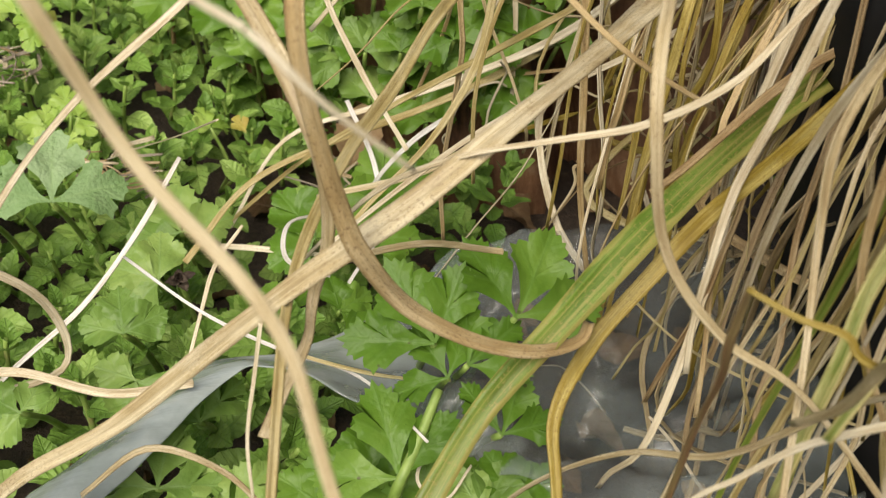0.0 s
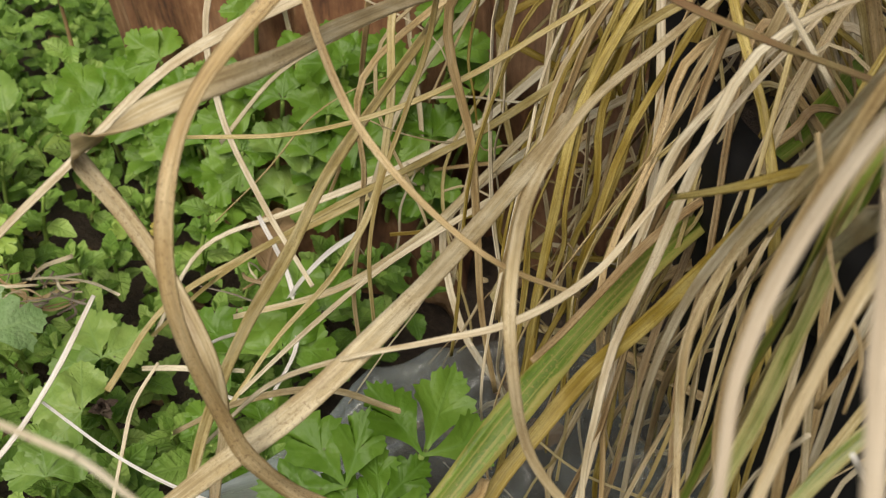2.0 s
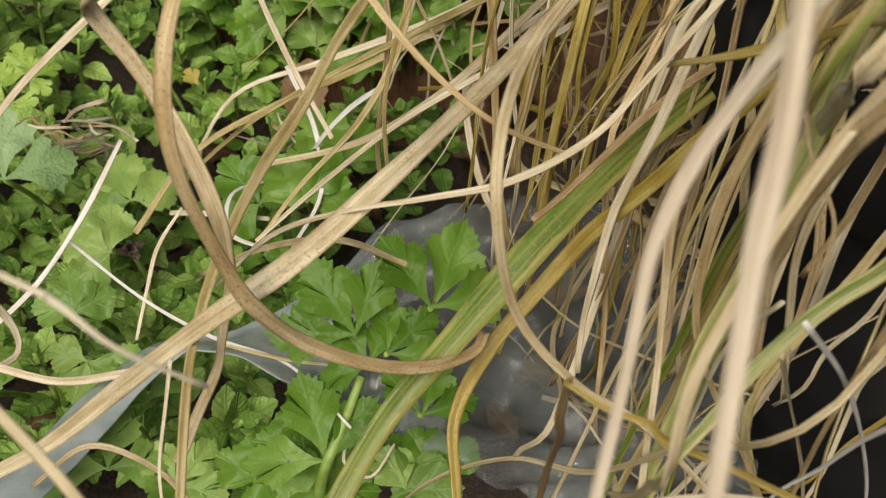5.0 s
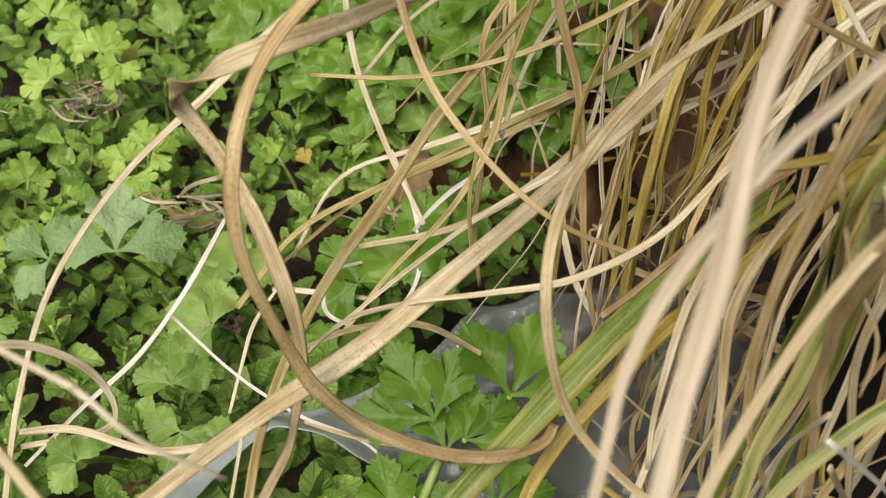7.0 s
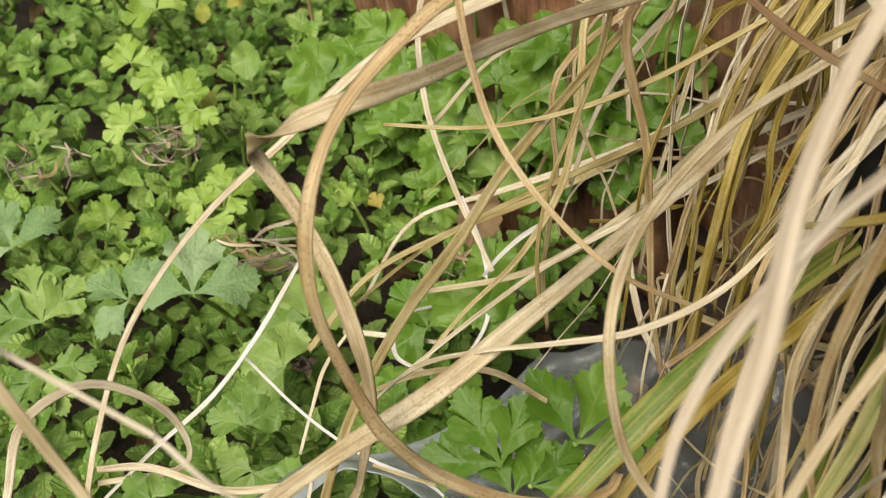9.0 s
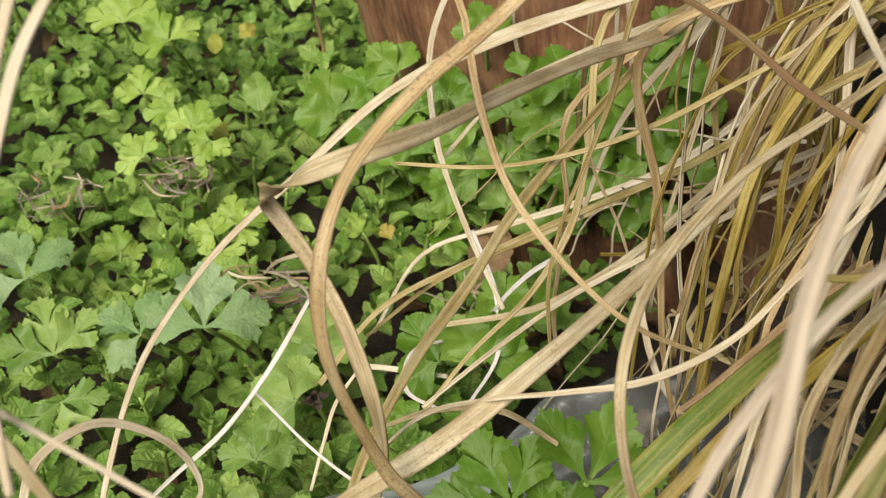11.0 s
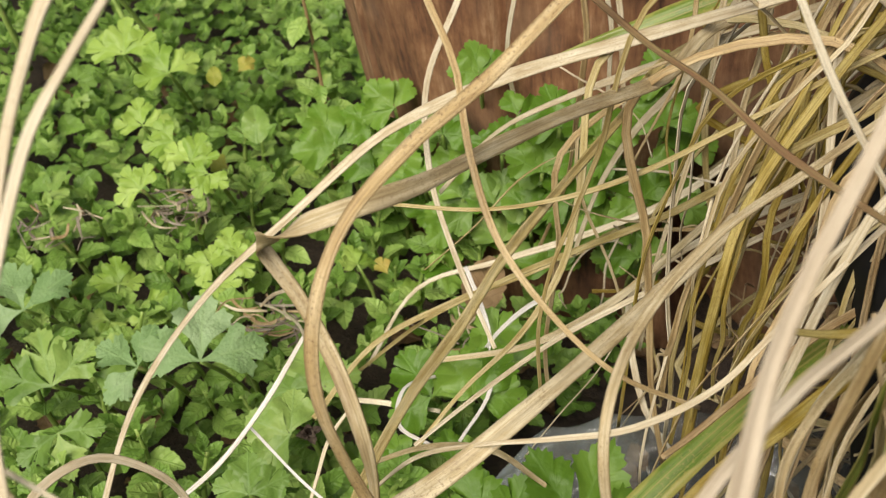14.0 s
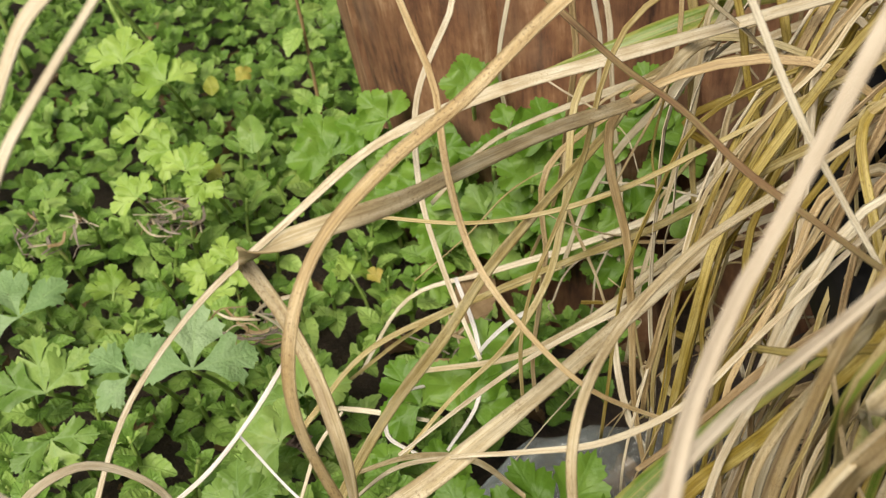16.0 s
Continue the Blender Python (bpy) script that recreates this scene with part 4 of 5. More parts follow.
blade([(0.209, -0.027, 0.114), (0.194, 0.024, 0.150), (0.1268, 0.0162, 0.1538), (0.1194, 0.0178, 0.1495), (0.1117, 0.0197, 0.1460), (0.1024, 0.0213, 0.1420), (0.0928, 0.0227, 0.1381), (0.0830, 0.0238, 0.1343), (0.0729, 0.0246, 0.1306), (0.0619, 0.0250, 0.1268)], 0.0058, "green", twist=0.1, tip=0.08, up=(-0.1, -0.75, 0.65))

loose([(0.005, -0.001, 0.069), (-0.007, -0.011, 0.055), (-0.021, -0.020, 0.042), (-0.037, -0.027, 0.032), (-0.053, -0.036, 0.022)], 0.0013, "white")
loose([(-0.009, -0.027, 0.061), (0.007, -0.052, 0.064), (0.022, -0.072, 0.069), (0.037, -0.084, 0.070), (0.047, -0.102, 0.069)], 0.0008, "white")
loose([(-0.027, 0.099, 0.003), (-0.010, 0.044, 0.043), (0.005, -0.012, 0.082), (0.015, -0.069, 0.121)], 0.0008, "pale")
loose([(-0.047, -0.094, 0.090), (-0.046, -0.077, 0.094), (-0.035, -0.064, 0.091), (-0.022, -0.060, 0.077), (-0.022, -0.057, 0.056), (-0.049, -0.044, 0.038)], 0.0020, "pale")
loose([(-0.042, -0.059, 0.059), (-0.029, -0.060, 0.059), (-0.012, -0.068, 0.058), (0.005, -0.073, 0.063)], 0.0020, "pale")
loose([(0.050, 0.040, 0.056), (0.055, 0.023, 0.046), (0.054, 0.007, 0.036), (0.044, -0.006, 0.029)], 0.0014, "white")
loose([(0.073, 0.008, 0.069), (0.064, 0.014, 0.058), (0.055, 0.018, 0.044), (0.050, 0.020, 0.029)], 0.0014, "white")
loose([(0.018, -0.018, 0.035), (0.035, -0.042, 0.064), (0.050, -0.070, 0.090), (0.059, -0.101, 0.111)], 0.0015, "straw")
loose([(0.041, 0.013, 0.038), (0.030, 0.001, 0.045), (0.028, -0.015, 0.046), (0.037, -0.028, 0.050)], 0.0012, "white")
loose([(0.012, 0.015, 0.029), (0.021, 0.014, 0.028), (0.030, 0.011, 0.028), (0.039, 0.008, 0.028)], 0.0016, "pale")
loose([(0.018, -0.025, 0.065), (0.011, -0.030, 0.058), (0.007, -0.037, 0.051), (0.003, -0.045, 0.043)], 0.0010, "pale")
loose([(0.019, -0.123, 0.124), (0.017, -0.133, 0.121), (0.015, -0.142, 0.117), (0.015, -0.149, 0.113)], 0.0006, "pale")
loose([(-0.016, -0.098, 0.062), (-0.003, -0.100, 0.074), (0.010, -0.112, 0.079), (0.018, -0.126, 0.081)], 0.0012, "straw")
loose([(0.024, -0.080, 0.075), (0.034, -0.083, 0.072), (0.043, -0.085, 0.070), (0.054, -0.088, 0.070)], 0.0008, "yellow")
loose([(0.048, -0.099, 0.066), (0.045, -0.103, 0.060), (0.050, -0.105, 0.056), (0.056, -0.100, 0.059)], 0.0007, "pale")


def clear_of_log(p, margin=0.006):
    d = Vector((p.x - LOG[0], p.y - LOG[1]))
    if d.length < LOG_R + margin:
        d *= (LOG_R + margin) / d.length
        return Vector((LOG[0] + d.x, LOG[1] + d.y, p.z))
    return p


def wobbly(points, amount, r):
    """More points along a line, each a little off it."""
    line = [Vector(tuple(p)) for p in spline([tuple(p) for p in points], 3)]
    return [line[0]] + [p + Vector((r.uniform(-1, 1), r.uniform(-1, 1), r.uniform(-1, 1))) * amount for p in line[1:-1]] + [line[-1]]


def tuft_filler():
    """The crowd of arching blades between the pot, the log and the ground."""
    r = random.Random(21)
    kinds = ["straw"] * 4 + ["yellow"] * 5 + ["tan"] * 3 + ["olive"] * 8 + ["pale"] * 2 + ["brown"] * 2
    for k in range(44):
        a = r.uniform(0.32, 0.95) if k < 33 else r.uniform(0, 0.32)
        root = Vector((0.150 + r.uniform(0, 0.06), -0.13 + 0.15 * a + r.uniform(-0.02, 0.02), 0.112))
        end = Vector((0.125 - 0.055 * r.random() ** 2 + 0.02 * a, -0.135 + 0.23 * a + r.uniform(-0.03, 0.02), r.uniform(0.0, 0.05)))
        top = root.lerp(end, 0.35) + Vector((0, r.uniform(-0.02, 0.03), r.uniform(0.03, 0.08)))
        mid = root.lerp(end, 0.70) + Vector((r.uniform(-0.035, 0.02), r.uniform(-0.035, 0.03), r.uniform(0.015, 0.06)))
        low = root.lerp(end, 0.88) + Vector((r.uniform(-0.016, 0.016), r.uniform(-0.016, 0.012), r.uniform(0.0, 0.02)))
        if k % 3 == 0:
            sway = r.uniform(0.015, 0.040)
            low.x += sway
            end.x += 1.5 * sway
            mid.x -= 0.3 * sway
        blade(wobbly([clear_of_log(p) for p in (root, top, mid, low, end)], 0.0016, r), r.uniform(0.0009, 0.0025), r.choice(kinds), n=3, twist=1.6)
    for k in range(20):
        y = r.uniform(-0.15, 0.03)
        root = Vector((0.17 + r.uniform(0, 0.08), -0.085 + (y + 0.085) * 0.6, 0.112))
        top = Vector((0.150 + r.uniform(-0.01, 0.02), y, 0.175 + r.uniform(0.0, 0.035)))
        mid = Vector((0.122 + r.uniform(-0.012, 0.012), y - r.uniform(-0.005, 0.02), 0.150 + r.uniform(-0.01, 0.03)))
        low = mid + Vector((-r.uniform(0.005, 0.022), -r.uniform(-0.01, 0.02), -r.uniform(0.03, 0.055)))
        blade(wobbly([root, top, mid, low, low + Vector((r.uniform(-0.012, 0.006), r.uniform(-0.01, 0.01), -0.03))], 0.0014, r), r.uniform(0.0009, 0.0020), r.choice(kinds), n=3, twist=1.4)
    # blades hanging close over the rim of the pot
    for k in range(22):
        y = r.uniform(-0.125, -0.005)
        root = Vector((0.165 + r.uniform(0, 0.05), y * 0.8 - 0.015, 0.112))
        top = Vector((0.138 + r.uniform(-0.012, 0.022), y + r.uniform(-0.01, 0.015), 0.165 + r.uniform(0.0, 0.03)))
        mid = Vector((0.114 + r.uniform(-0.014, 0.010), y + r.uniform(-0.03, 0.015), 0.135 + r.uniform(-0.015, 0.02)))
        low = mid + Vector((-r.uniform(0.002, 0.028), -r.uniform(-0.01, 0.035), -r.uniform(0.035, 0.060)))
        blade(wobbly([root, top, mid, low, low + Vector((r.uniform(-0.015, 0.004), r.uniform(-0.012, 0.008), -0.03))], 0.0014, r), r.uniform(0.0007, 0.0021), r.choice(kinds), n=3, twist=1.4)
    # short blades leaning over the rim towards the log
    for k in range(13):
        y = -0.125 + 0.095 * (k + r.random()) / 13
        root = Vector((0.150 + r.uniform(0, 0.03), y + r.uniform(-0.01, 0.02), 0.112))
        top = Vector((0.128 + r.uniform(-0.006, 0.014), y + r.uniform(-0.01, 0.02), 0.160 + r.uniform(-0.008, 0.02)))
        mid = Vector((0.106 + r.uniform(-0.010, 0.006), y - r.uniform(0.0, 0.025), 0.130 + r.uniform(-0.02, 0.01)))
        low = mid + Vector((-r.uniform(0.004, 0.014), -r.uniform(0.0, 0.02), -r.uniform(0.030, 0.050)))
        blade(wobbly([root, top, mid, low], 0.0021, r), r.uniform(0.0006, 0.0018), r.choice(["olive", "tan", "straw", "yellow", "brown"]), n=3, twist=1.2)
    # unseen long blades arching over the tuft, added to shade log and weeds
    for k in range(8):
        a = k / 7
        root = Vector((0.19 + r.uniform(0, 0.06), -0.12 + 0.10 * a, 0.112))
        high = 0.255 + r.uniform(0.0, 0.035)
        top = Vector((0.150 + r.uniform(-0.02, 0.02), -0.07 + 0.12 * a, high))
        mid = Vector((0.095 + r.uniform(-0.02, 0.02), -0.035 + 0.13 * a, high + r.uniform(-0.005, 0.015)))
        end = Vector((0.040 + r.uniform(-0.03, 0.03), 0.01 + 0.13 * a, high - r.uniform(0.005, 0.02)))
        blade(wobbly([root, top, mid, end], 0.0014, r), r.uniform(0.0018, 0.0034), r.choice(kinds), n=3, twist=1.2)
    # thin bleached fibres, curling every way
    for k in range(26):
        p = Vector((r.uniform(0.075, 0.150), r.uniform(-0.10, 0.07), r.uniform(0.03, 0.12)))
        a, up = r.uniform(0, 6.28), r.uniform(-0.8, 0.8)
        step = Vector((math.cos(a), math.sin(a), up)) * r.uniform(0.004, 0.009)
        points = [p]
        for _ in range(r.choice((4, 5, 6, 7))):
            step = step + Vector((r.uniform(-1, 1), r.uniform(-1, 1), r.uniform(-1, 0.6))) * 0.0045
            points.append(clear_of_log(points[-1] + step))
        blade(points, r.uniform(0.0003, 0.0008), r.choice(["pale", "straw", "straw", "yellow", "brown"]), n=5, twist=1.5)


tuft_filler()

# ---- weeds ----


def stalk_mesh(points, r0, r1):
    return mesh("stalk", *tube(points, r0, r1), STALK)


def leaning(x, y, z, tilt, lean, spin):
    """A pose that spins first and then tips forward, towards the light."""
    return pose(x, y, z, tilt, lean, 0) @ pose(0, 0, 0, 0, 0, spin)


STEM = stalk_mesh([(0, 0, 0), (0.001, 0, 0.012), (0, 0.001, 0.026)], 0.0009, 0.0006)


def mint_leaves(seed):
    """The places of a shoot's leaves: opposite pairs, each turned by a quarter, smaller and steeper upwards."""
    r = random.Random(seed)
    for level, (z, size, tilt) in enumerate(((0.005, 0.0098, 4), (0.012, 0.0104, 24), (0.018, 0.0092, 42), (0.0225, 0.0072, 58), (0.0250, 0.0048, 70))):
        for side in (0, 180):
            m = pose(0, 0, z, 0, 0, level * 90 + side + r.uniform(-16, 16)) @ pose(0, 0.0008, 0, tilt + r.uniform(-12, 12), r.uniform(-16, 16), 0)
            yield m @ Matrix.Scale(size * r.uniform(0.75, 1.2), 4), r.randrange(6)


def mint_plant(seed):
    base = new("speedwell_plant")
    tagged(base, "small bright green weed with paired toothed oval leaves", "weed", "carpet of small weeds")
    part("stem", STEM, base)
    for m, k in mint_leaves(seed):
        part("leaf", MINT_LEAVES[k], base, m)
    return base


def butter_leaves(seed, size, leaves, height):
    r = random.Random(seed)
    for k in range(leaves):
        a = 360 * k / leaves + r.uniform(-25, 25)
        out = r.uniform(0.5, 1.1) * size
        tip = Vector((-math.sin(radians(a)) * out, math.cos(radians(a)) * out, height * r.uniform(0.8, 1.1)))
        yield tip, leaning(*tip, r.uniform(-10, 14), r.uniform(-14, 14), a + r.uniform(-40, 40)) @ Matrix.Scale(size * r.uniform(0.8, 1.1), 4), r.randrange(4)


def butter_plant(seed, colour, size, leaves, height, label):
    base = new("buttercup_plant")
    tagged(base, label, "weed", "creeping buttercups")
    for tip, m, k in butter_leaves(seed, size, leaves, height):
        part("stalk", stalk_mesh([(0, 0, 0), (tip.x * 0.3, tip.y * 0.3 + 0.004, tip.z * 0.6), tip], 0.0008, 0.0006), base)
        buttercup_leaf(base, LOBED[colour][k], m)
    return base


def blocked(x, y, margin=0.0):
    if math.hypot(x - LOG[0], y - LOG[1]) < LOG_R + margin:
        return True
    return math.hypot(x - POT_AT[0], y - POT_AT[1]) < 0.09 + margin


def under_film(x, y):
    return 0.028 < x < 0.16 and -0.13 < y < -0.045 or 0.045 < x < 0.17 and -0.05 < y < 0.040 or x > 0.100 and 0.02 < y < 0.11


def scatter(seed, gap, x0, x1, y0, y1, tries):
    """Random places that keep a distance from one another."""
    r = random.Random(seed)
    cells, got = {}, []
    for _ in range(tries):
        x, y = r.uniform(x0, x1), r.uniform(y0, y1)
        i, j = int(x / gap + 1000), int(y / gap + 1000)
        if all((x - a) ** 2 + (y - b) ** 2 > gap * gap for di in (-1, 0, 1) for dj in (-1, 0, 1) for a, b in cells.get((i + di, j + dj), ())):
            cells.setdefault((i, j), []).append((x, y))
            got.append((x, y))
    return got


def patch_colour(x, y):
    """Fresh yellow-green patches in the open; below the grass a deeper green with its shade painted in."""
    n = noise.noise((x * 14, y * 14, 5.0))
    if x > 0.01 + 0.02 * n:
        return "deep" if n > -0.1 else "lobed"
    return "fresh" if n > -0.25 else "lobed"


def weeds():
    r = random.Random(5)
    kinds = [mint_plant(k) for k in range(6)]
    unused = list(kinds)
    rest = []
    count = 0
    for x, y in scatter(3, 0.0132, -0.30, 0.20, -0.12, 0.55, 9000):
        if blocked(x, y, 0.003) or under_film(x, y):
            continue
        tall = ground_height(x, y) + (0.014 if x < 0.005 and y < 0.12 else 0.009) + 0.010 * (noise.noise((x * 25, y * 25, 3.0)) + 0.4) + r.uniform(-0.003, 0.005)
        m = leaning(x, y, tall, r.uniform(2, 32), r.uniform(-16, 16), r.uniform(0, 360))
        s = r.uniform(0.80, 1.25)
        if -0.115 < x < 0.075 and -0.06 < y < 0.21 and count < 300:
            ob = unused.pop() if unused else copy_thing(r.choice(kinds), m)
            ob.matrix_basis = m
            ob.scale = (s, s, s)
            count += 1
        else:
            seed = r.randrange(6)
            rest += [moved(OVALS[k], m @ Matrix.Scale(s, 4) @ lm) for lm, k in mint_leaves(seed)]
    v, f, u = joined(rest)
    tagged(new("speedwell_carpet", mesh("speedwell_carpet", v, f, LEAF["mint"], u)), "carpet of small bright green toothed weeds", "weeds", kind="stuff")
    far = []
    count = 0
    for k, (x, y) in enumerate(scatter(9, 0.027, -0.30, 0.20, -0.10, 0.55, 4000)):
        if blocked(x, y, 0.008) or under_film(x, y) or r.random() < (0.90 if x < 0.005 and y < 0.095 else 0.66 if x < 0.0 else 0.45):
            continue
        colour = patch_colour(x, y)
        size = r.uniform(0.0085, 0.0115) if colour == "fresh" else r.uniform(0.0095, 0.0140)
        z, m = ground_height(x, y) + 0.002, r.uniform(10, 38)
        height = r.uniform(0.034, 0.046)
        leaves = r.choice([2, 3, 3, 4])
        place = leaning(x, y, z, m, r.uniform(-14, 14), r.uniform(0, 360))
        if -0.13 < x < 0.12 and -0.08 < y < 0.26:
            butter_plant(100 + k, colour, size, leaves, height, {"fresh": "young creeping buttercup with rounded pale green leaves", "lobed": "creeping buttercup with lobed toothed green leaves", "deep": "creeping buttercup with shade-darkened green toothed leaves"}[colour]).matrix_basis = place
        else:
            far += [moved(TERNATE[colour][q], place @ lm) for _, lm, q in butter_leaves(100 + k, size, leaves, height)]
    v, f, u = joined(far)
    tagged(new("buttercup_carpet", mesh("buttercup_carpet", v, f, LEAF["lobed"], u)), "carpet of lobed green buttercup leaves", "weeds", kind="stuff")


weeds()


def named_leaf(x, y, z, size, turn, tilt, lean, colour, label, seed=1, foot=None):
    """One buttercup leaf on its stalk, the leaf's centre at the place given."""
    base = new("buttercup_plant")
    low = ground_height(x, y)
    foot = foot or (0.005, 0.75 * (z - low))
    base.location = (x, y, low)
    tagged(base, label, "weed", "creeping buttercups")
    foot = Vector((*foot, 0))
    tip = Vector((0, 0.001, z - low - 0.0012))
    part("stalk", stalk_mesh([foot, foot.lerp(tip, 0.6) + Vector((0, 0.003, 0)), tip], 0.0010, 0.0007), base)
    buttercup_leaf(base, LOBED[colour][seed % 4], leaning(0, 0, z - low, tilt, lean, turn) @ Matrix.Scale(size, 4))


# the sharp leaves take the deep green, with the tuft's shade in it
OVER_FILM = "buttercup leaf with toothed lobes standing over the plastic sheet"
named_leaf(0.0508, -0.0874, 0.0797, 0.0165, 24, 46, -4, "sharp", OVER_FILM, 0)
named_leaf(0.0667, -0.0860, 0.0827, 0.0175, -30, 46, 4, "sharp", OVER_FILM, 1)
named_leaf(0.0567, -0.0905, 0.0761, 0.0125, -62, 34, 0, "sharp", OVER_FILM, 3)
named_leaf(0.0528, -0.0911, 0.0740, 0.0110, 30, 34, 0, "sharp", OVER_FILM, 2)
named_leaf(0.0415, -0.1044, 0.0628, 0.0165, 14, 40, 0, "sharp", OVER_FILM, 2)
named_leaf(0.0621, -0.0978, 0.0640, 0.0120, -30, 40, 0, "sharp", OVER_FILM, 1)
BIG = "large glossy buttercup leaf with three toothed leaflets"
named_leaf(-0.080, 0.033, 0.028, 0.0190, 14, 34, 0, "bright", BIG, 3)
named_leaf(-0.070, 0.040, 0.026, 0.0150, -30, 34, 0, "bright", BIG, 2)
named_leaf(-0.075, 0.014, 0.026, 0.0140, 200, 30, 0, "bright", BIG, 1)
BLUE = "bluish-green mildewed buttercup leaf"
named_leaf(-0.029, 0.017, 0.047, 0.0200, 4, 32, 4, "blue", BLUE, 5)
named_leaf(-0.048, 0.019, 0.045, 0.0140, 60, 30, 0, "blue", BLUE, 2)
named_leaf(-0.096, 0.070, 0.030, 0.0190, 30, 30, 0, "blue", BLUE, 6)
PALE = "young buttercup leaf with rounded pale green lobes"
for x, y, size, turn in ((-0.070, 0.174, 0.012, 10), (-0.048, 0.144, 0.0125, -20), (-0.064, 0.128, 0.011, 40), (-0.056, 0.160, 0.012, 100), (-0.040, 0.135, 0.010, 150), (-0.087, 0.236, 0.018, 0), (-0.065, 0.216, 0.016, 30)):
    named_leaf(x, y, 0.036, size, turn, 36, 3, "fresh", PALE, int(turn) % 4)
# deep: the shade on these leaves is painted into their green
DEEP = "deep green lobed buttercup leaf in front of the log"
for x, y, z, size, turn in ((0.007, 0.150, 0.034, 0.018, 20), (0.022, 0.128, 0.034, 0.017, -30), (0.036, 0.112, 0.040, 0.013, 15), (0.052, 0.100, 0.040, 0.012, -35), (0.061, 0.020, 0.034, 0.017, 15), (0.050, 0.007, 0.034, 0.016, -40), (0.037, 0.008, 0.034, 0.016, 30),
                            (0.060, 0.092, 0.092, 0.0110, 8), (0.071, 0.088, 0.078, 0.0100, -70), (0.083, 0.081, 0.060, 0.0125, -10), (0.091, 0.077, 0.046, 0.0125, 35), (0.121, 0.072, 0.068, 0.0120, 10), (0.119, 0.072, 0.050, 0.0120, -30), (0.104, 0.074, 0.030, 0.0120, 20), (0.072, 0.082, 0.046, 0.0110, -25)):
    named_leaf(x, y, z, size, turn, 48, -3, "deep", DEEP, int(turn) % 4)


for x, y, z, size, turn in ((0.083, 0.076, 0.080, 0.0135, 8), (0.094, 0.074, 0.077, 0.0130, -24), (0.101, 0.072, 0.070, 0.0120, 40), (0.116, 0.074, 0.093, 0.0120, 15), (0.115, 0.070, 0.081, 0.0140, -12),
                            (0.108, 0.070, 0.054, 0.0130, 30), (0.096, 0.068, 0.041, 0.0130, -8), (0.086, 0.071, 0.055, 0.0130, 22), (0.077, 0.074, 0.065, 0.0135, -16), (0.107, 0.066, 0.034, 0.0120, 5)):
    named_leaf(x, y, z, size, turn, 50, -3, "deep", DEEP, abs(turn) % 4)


def leaves_round_log():
    """Leaves that stand close round the foot of the log."""
    r = random.Random(64)
    for k in range(30):
        a = -2.60 + 0.85 * (k + r.uniform(0, 1)) / 30
        z = 0.016 + 0.052 * ((k * 0.382) % 1.0)
        out = LOG_R + r.uniform(0.010, 0.020)
        turn = r.uniform(-50, 55)
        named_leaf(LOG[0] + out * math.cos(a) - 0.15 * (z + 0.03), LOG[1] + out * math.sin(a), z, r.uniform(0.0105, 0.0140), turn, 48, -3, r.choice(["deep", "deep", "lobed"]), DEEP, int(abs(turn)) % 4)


leaves_round_log()
FRONT = "bright green buttercup leaf at the edge of the plastic"
for x, y, size, turn, colour in ((0.002, 0.019, 0.015, 10, "lobed"), (-0.004, -0.001, 0.014, 60, "lobed"), (-0.011, -0.036, 0.011, 0, "lobed"), (-0.008, -0.052, 0.010, 150, "lobed"), (0.005, -0.067, 0.014, 12, "bright"), (-0.004, -0.084, 0.014, -10, "bright"), (-0.032, -0.058, 0.009, 50, "lobed")):
    named_leaf(x, y, 0.032 if y > -0.03 else 0.046, size, turn, 34, 0, colour, FRONT, int(turn) % 4)

for x, y, z, size, turn, colour in ((0.028, -0.094, 0.046, 0.0115, -20, "deep"),
                                    (0.038, -0.091, 0.050, 0.0115, 0, "deep"),
                                    (0.041, -0.102, 0.050, 0.0125, -25, "deep"),
                                    (0.010, -0.088, 0.042, 0.0115, -45, "bright"),
                                    (0.050, -0.103, 0.052, 0.0135, 15, "deep"),
                                    (0.057, -0.107, 0.052, 0.0115, -35, "lobed"),
                                    (0.034, -0.105, 0.048, 0.0135, 5, "deep"),
                                    (0.065, -0.105, 0.052, 0.0115, 25, "deep")):
    named_leaf(x, y, z, size, turn, 30, 0, colour, FRONT, abs(turn) % 4)


def carpet():
    """Low leaves that close the gaps between the weeds."""
    r = random.Random(77)
    pieces = []
    forms = OVALS[:4] + [leaflet(WEDGE, 0.3, 0.15, 0.1, k) for k in range(3)]
    for _ in range(1050):
        x, y = r.uniform(-0.34, 0.30), r.uniform(-0.16, 0.60)
        if blocked(x, y, 0.002) or under_film(x, y):
            continue
        m = leaning(x, y, ground_height(x, y) + r.uniform(0.000, 0.010), r.uniform(-10, 45), r.uniform(-25, 25), r.uniform(0, 360)) @ Matrix.Scale(r.uniform(0.006, 0.011), 4)
        pieces.append(moved(r.choice(forms), m))
    verts, faces, uvs = joined(pieces)
    tagged(new("weed_carpet", mesh("weed_carpet", verts, faces, LEAF["deep"], uvs)), "low carpet of small green weed leaves", "weeds", kind="stuff")


carpet()


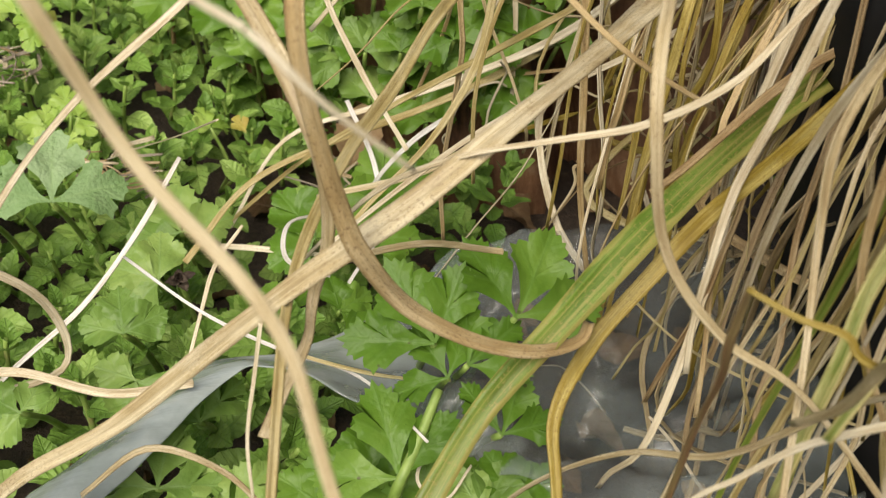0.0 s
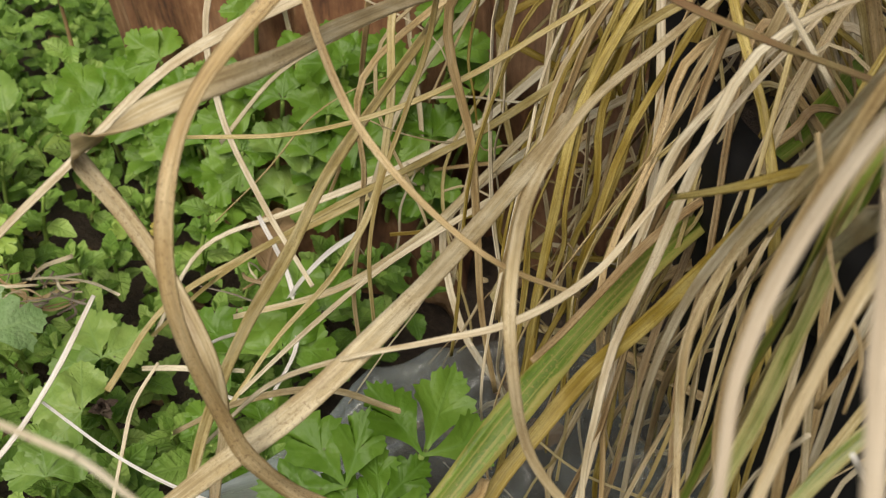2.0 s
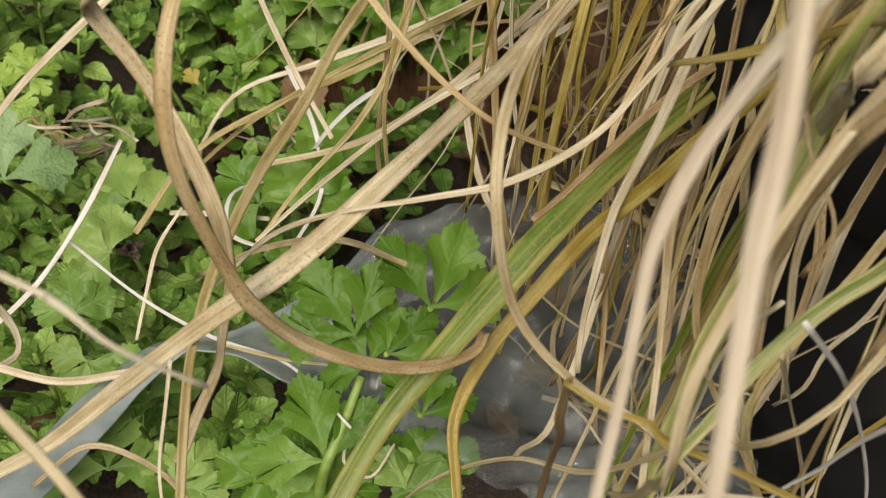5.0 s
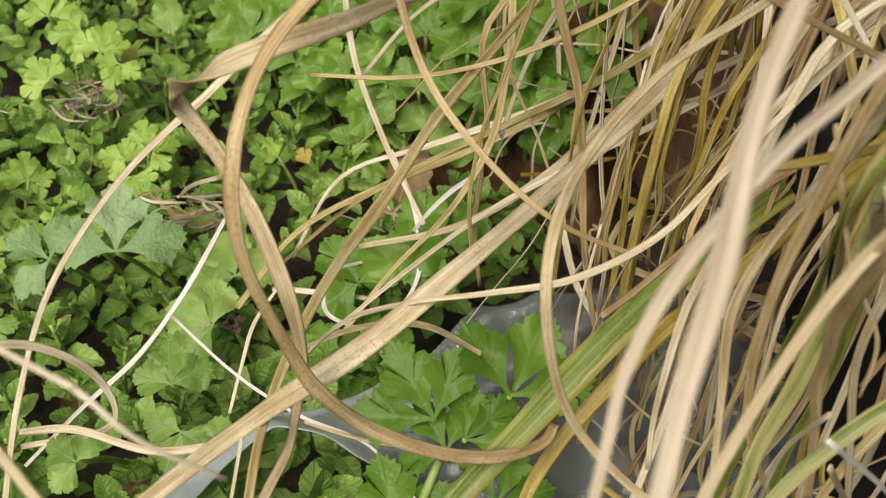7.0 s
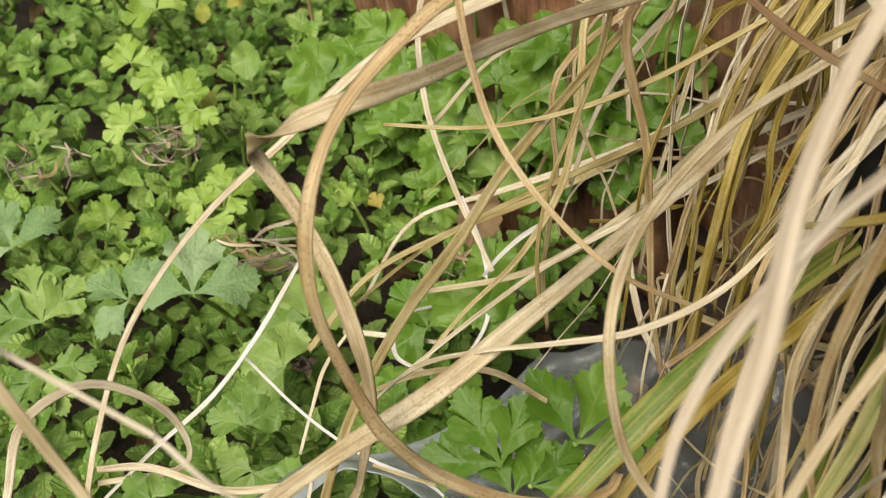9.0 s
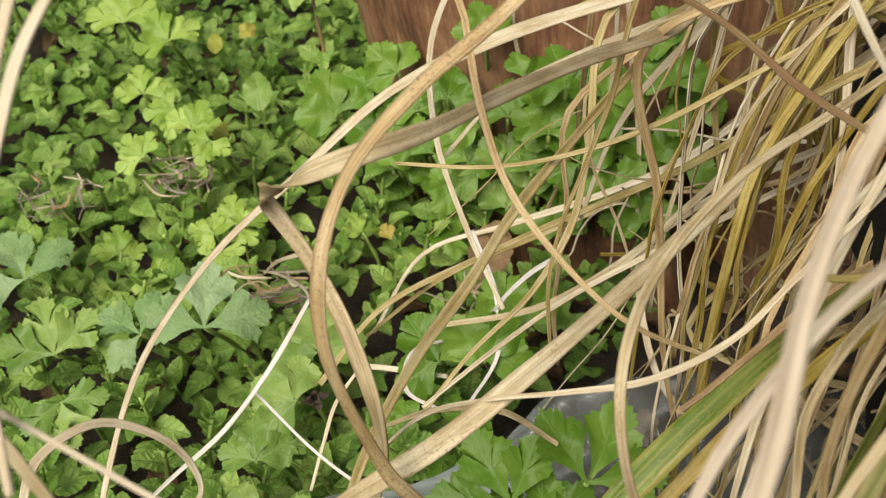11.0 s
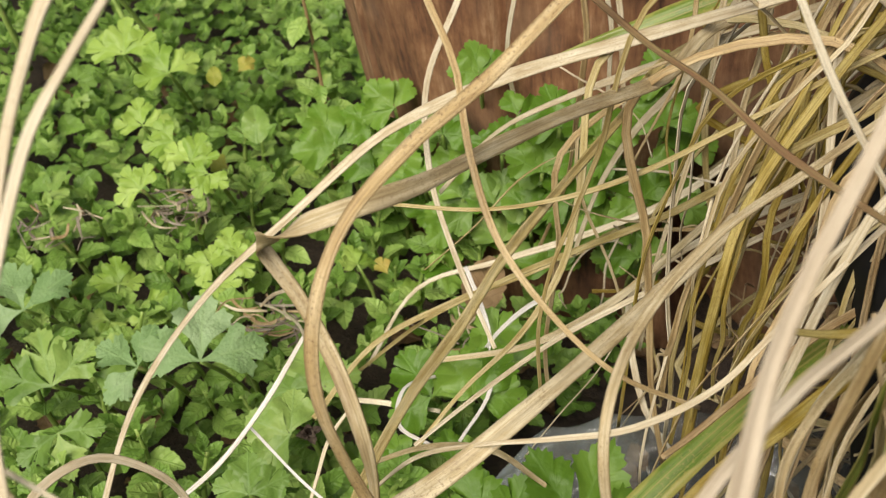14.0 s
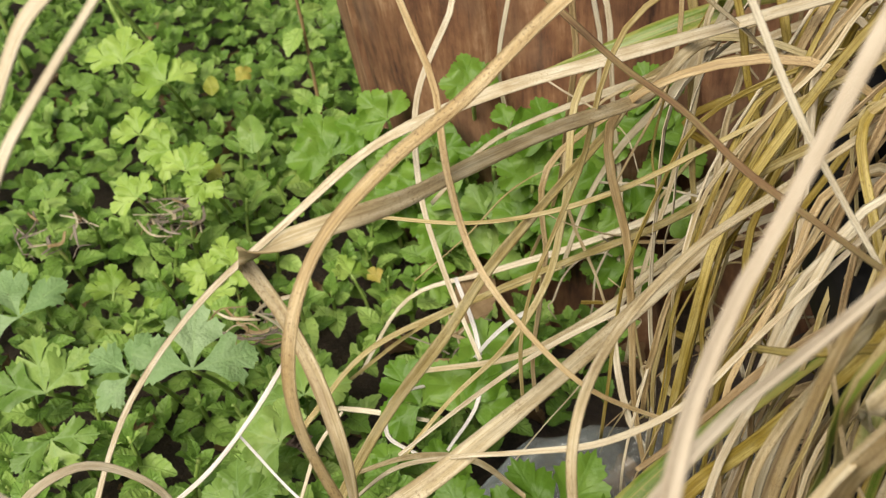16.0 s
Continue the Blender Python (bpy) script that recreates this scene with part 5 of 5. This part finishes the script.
def outer_carpet():
    """Weeds that go on round the patch."""
    r = random.Random(78)
    pieces = []
    forms = [leaflet(OVAL, 0.3, 0.2, 0.1, k, (1.0,)) for k in range(3)] + [leaflet(ROUND, 0.3, 0.2, 0.1, k, (1.0,)) for k in range(3)]
    for _ in range(9000):
        x, y = r.uniform(-0.75, 0.80), r.uniform(-0.70, 1.05)
        if -0.31 < x < 0.21 and -0.16 < y < 0.56 or blocked(x, y, 0.02) or math.hypot(x - 0.05, y + 0.30) < 0.14:
            continue
        m = leaning(x, y, ground_height(x, y) + r.uniform(0.002, 0.030), r.uniform(-10, 40), r.uniform(-25, 25), r.uniform(0, 360)) @ Matrix.Scale(r.uniform(0.012, 0.026), 4)
        pieces.append(moved(r.choice(forms), m))
    verts, faces, uvs = joined(pieces)
    tagged(new("weed_lawn", mesh("weed_lawn", verts, faces, LEAF["lobed"], uvs)), "low green weeds spreading round the patch", "weeds", kind="stuff")


outer_carpet()

# ---- small things among the weeds ----


def single_leaf(name, x, y, z, size, turn, tilt, colour, outline, label, category):
    ob = new(name, as_mesh(leaflet(outline, 0.3, 0.25, 0.15, int(turn) % 9), colour))
    ob.matrix_basis = leaning(x, y, z, tilt, 5, turn) @ Matrix.Scale(size, 4)
    tagged(ob, label, category, "single fallen leaves")


single_leaf("oval_leaf", -0.025, 0.163, 0.030, 0.017, 5, 45, "lobed", OVAL, "upright oval toothed green leaf among weeds", "leaf")
single_leaf("yellowed_leaf", -0.046, 0.212, 0.030, 0.010, 8, 42, "yellow", OVAL, "yellowing oval leaf among green weeds", "leaf")
single_leaf("yellowed_leaf", -0.037, 0.224, 0.030, 0.009, -40, 42, "yellow", ROUND, "yellow and orange dying leaf among green weeds", "leaf")
single_leaf("yellowed_leaf", 0.023, 0.100, 0.010, 0.007, 30, 42, "yellow", ROUND, "yellow dying leaf among green weeds", "leaf")
single_leaf("yellowed_leaf", -0.037, 0.157, 0.024, 0.009, 60, 42, "yellow", ROUND, "yellow dying leaf among green weeds", "leaf")
single_leaf("dead_leaf", 0.052, 0.058, 0.022, 0.022, -20, 42, "litter", OVAL, "dry brown dead leaf on the soil", "leaf")
single_leaf("dead_leaf", 0.021, 0.150, 0.022, 0.014, 40, 42, "litter", OVAL, "dry brown dead leaf on the soil", "leaf")


def withered_flower():
    r = random.Random(3)
    base = new("withered_flower")
    base.location = (0.001, 0.001, 0.030)
    tagged(base, "withered dark brown flower head among the weeds", "flower")
    for k in range(14):
        a = 360 * k / 14
        v, f, u = leaflet(OVAL, 0.8, r.uniform(-0.3, 0.5), 0.3, k)
        part("petal", mesh("petal", v, f, LEAF["withered"], u), base, leaning(0, 0, 0, 30, 0, a) @ pose(0, 0, 0, r.uniform(10, 70), 0, 0) @ Matrix.Scale(r.uniform(0.0026, 0.0045), 4))
    part("stalk", stalk_mesh([(0, 0, 0), (0.002, 0.004, -0.014), (0.004, 0.010, -0.034)], 0.0008, 0.0009), base)


withered_flower()


def dry_scraps(x, y, z, count, spread, size, seed, label):
    """A little heap of dry straw bits."""
    r = random.Random(seed)
    base = new("dry_straw")
    base.location = (x, y, z)
    tagged(base, label, "straw")
    for k in range(2 * count):
        a = r.uniform(0, 6.3)
        c = np.array([r.uniform(-spread, spread), r.uniform(-spread, spread), r.uniform(0, 0.006)])
        d = np.array([math.cos(a), math.sin(a), r.uniform(-0.3, 0.3)]) * size * r.uniform(0.3, 0.9)
        bend = np.array([-d[1], d[0], 0.3 * size]) * r.uniform(-0.25, 0.25)
        strip = ribbon([c - d / 2, c + bend, c + d / 2], r.uniform(0.0003, 0.0009) if k % 6 else 0.0013, seed * 31 + k, n=5, twist=0.9)
        part("scrap", blade_mesh("scrap", strip, GRASS[r.choice(["grey", "brown", "grey", "pale"])]), base)


dry_scraps(-0.054, 0.136, 0.018, 16, 0.010, 0.018, 4, "small tangle of dry tan straw in the weeds")
dry_scraps(-0.016, 0.060, 0.024, 14, 0.011, 0.020, 5, "dry brown and cream straw bits on the soil")
dry_scraps(-0.101, 0.134, 0.016, 10, 0.014, 0.016, 6, "dry tan straw bits on bare soil")
dry_scraps(0.052, 0.050, 0.020, 8, 0.014, 0.022, 8, "dry brown straw bits on the soil")


def sprig():
    """A purple-stemmed sprig with small leaves beside the log."""
    r = random.Random(12)
    base = new("leafy_sprig")
    base.location = (0.000, 0.190, -0.015)
    tagged(base, "upright dark-stemmed sprig with small leaves beside the log", "weed")
    part("stem", mesh("stem", *tube([(0, 0, 0), (0.001, 0, 0.04), (-0.002, 0.003, 0.085), (-0.006, 0.004, 0.12)], 0.0010, 0.0006), GRASS["brown"], [(0.4, 0)] * 78), base)
    for k in range(16):
        z = 0.03 + 0.006 * k
        m = leaning(-0.004 * k / 16, 0.003 * k / 16, z, 25, 0, 137 * k) @ pose(0, 0.001, 0, r.uniform(0, 40), r.uniform(-15, 15), 0)
        part("leaf", MINT_LEAVES[k % 6], base, m @ Matrix.Scale(r.uniform(0.008, 0.013), 4))


sprig()


def tall_stalk(points, r0, r1):
    ob = new("green_stalk", mesh("green_stalk", *tube(points, r0, r1, 8, 6), STALK))
    tagged(ob, "smooth pale green leaf stalk rising from the weeds", "stalk", "green stalks")


tall_stalk([(-0.150, 0.300, 0.0), (-0.152, 0.290, 0.035), (-0.158, 0.285, 0.075)], 0.0016, 0.0012)
tall_stalk([(0.0389, -0.0947, 0.03), (0.0403, -0.1047, 0.058), (0.0453, -0.0999, 0.066), (0.0509, -0.092, 0.072)], 0.0014, 0.0009)
tall_stalk([(-0.092, 0.320, 0.0), (-0.098, 0.312, 0.020), (-0.106, 0.300, 0.045)], 0.0014, 0.0010)
tall_stalk([(-0.085, 0.275, 0.0), (-0.094, 0.280, 0.030), (-0.104, 0.290, 0.055)], 0.0015, 0.0011)


def litter():
    r = random.Random(31)
    form = leaflet(OVAL, 0.8, 0.4, 0.3, 3)
    pieces = []
    for _ in range(260):
        x, y = r.uniform(-0.25, 0.2), r.uniform(-0.12, 0.4)
        if blocked(x, y, 0.0):
            continue
        pieces.append(moved(form, leaning(x, y, ground_height(x, y) + r.uniform(0.002, 0.012), r.uniform(-20, 50), r.uniform(-40, 40), r.uniform(0, 360)) @ Matrix.Scale(r.uniform(0.006, 0.018), 4)))
    verts, faces, uvs = joined(pieces)
    tagged(new("leaf_litter", mesh("leaf_litter", verts, faces, LEAF["litter"], uvs)), "dry brown leaf scraps on the soil", "leaf litter", kind="stuff")


litter()
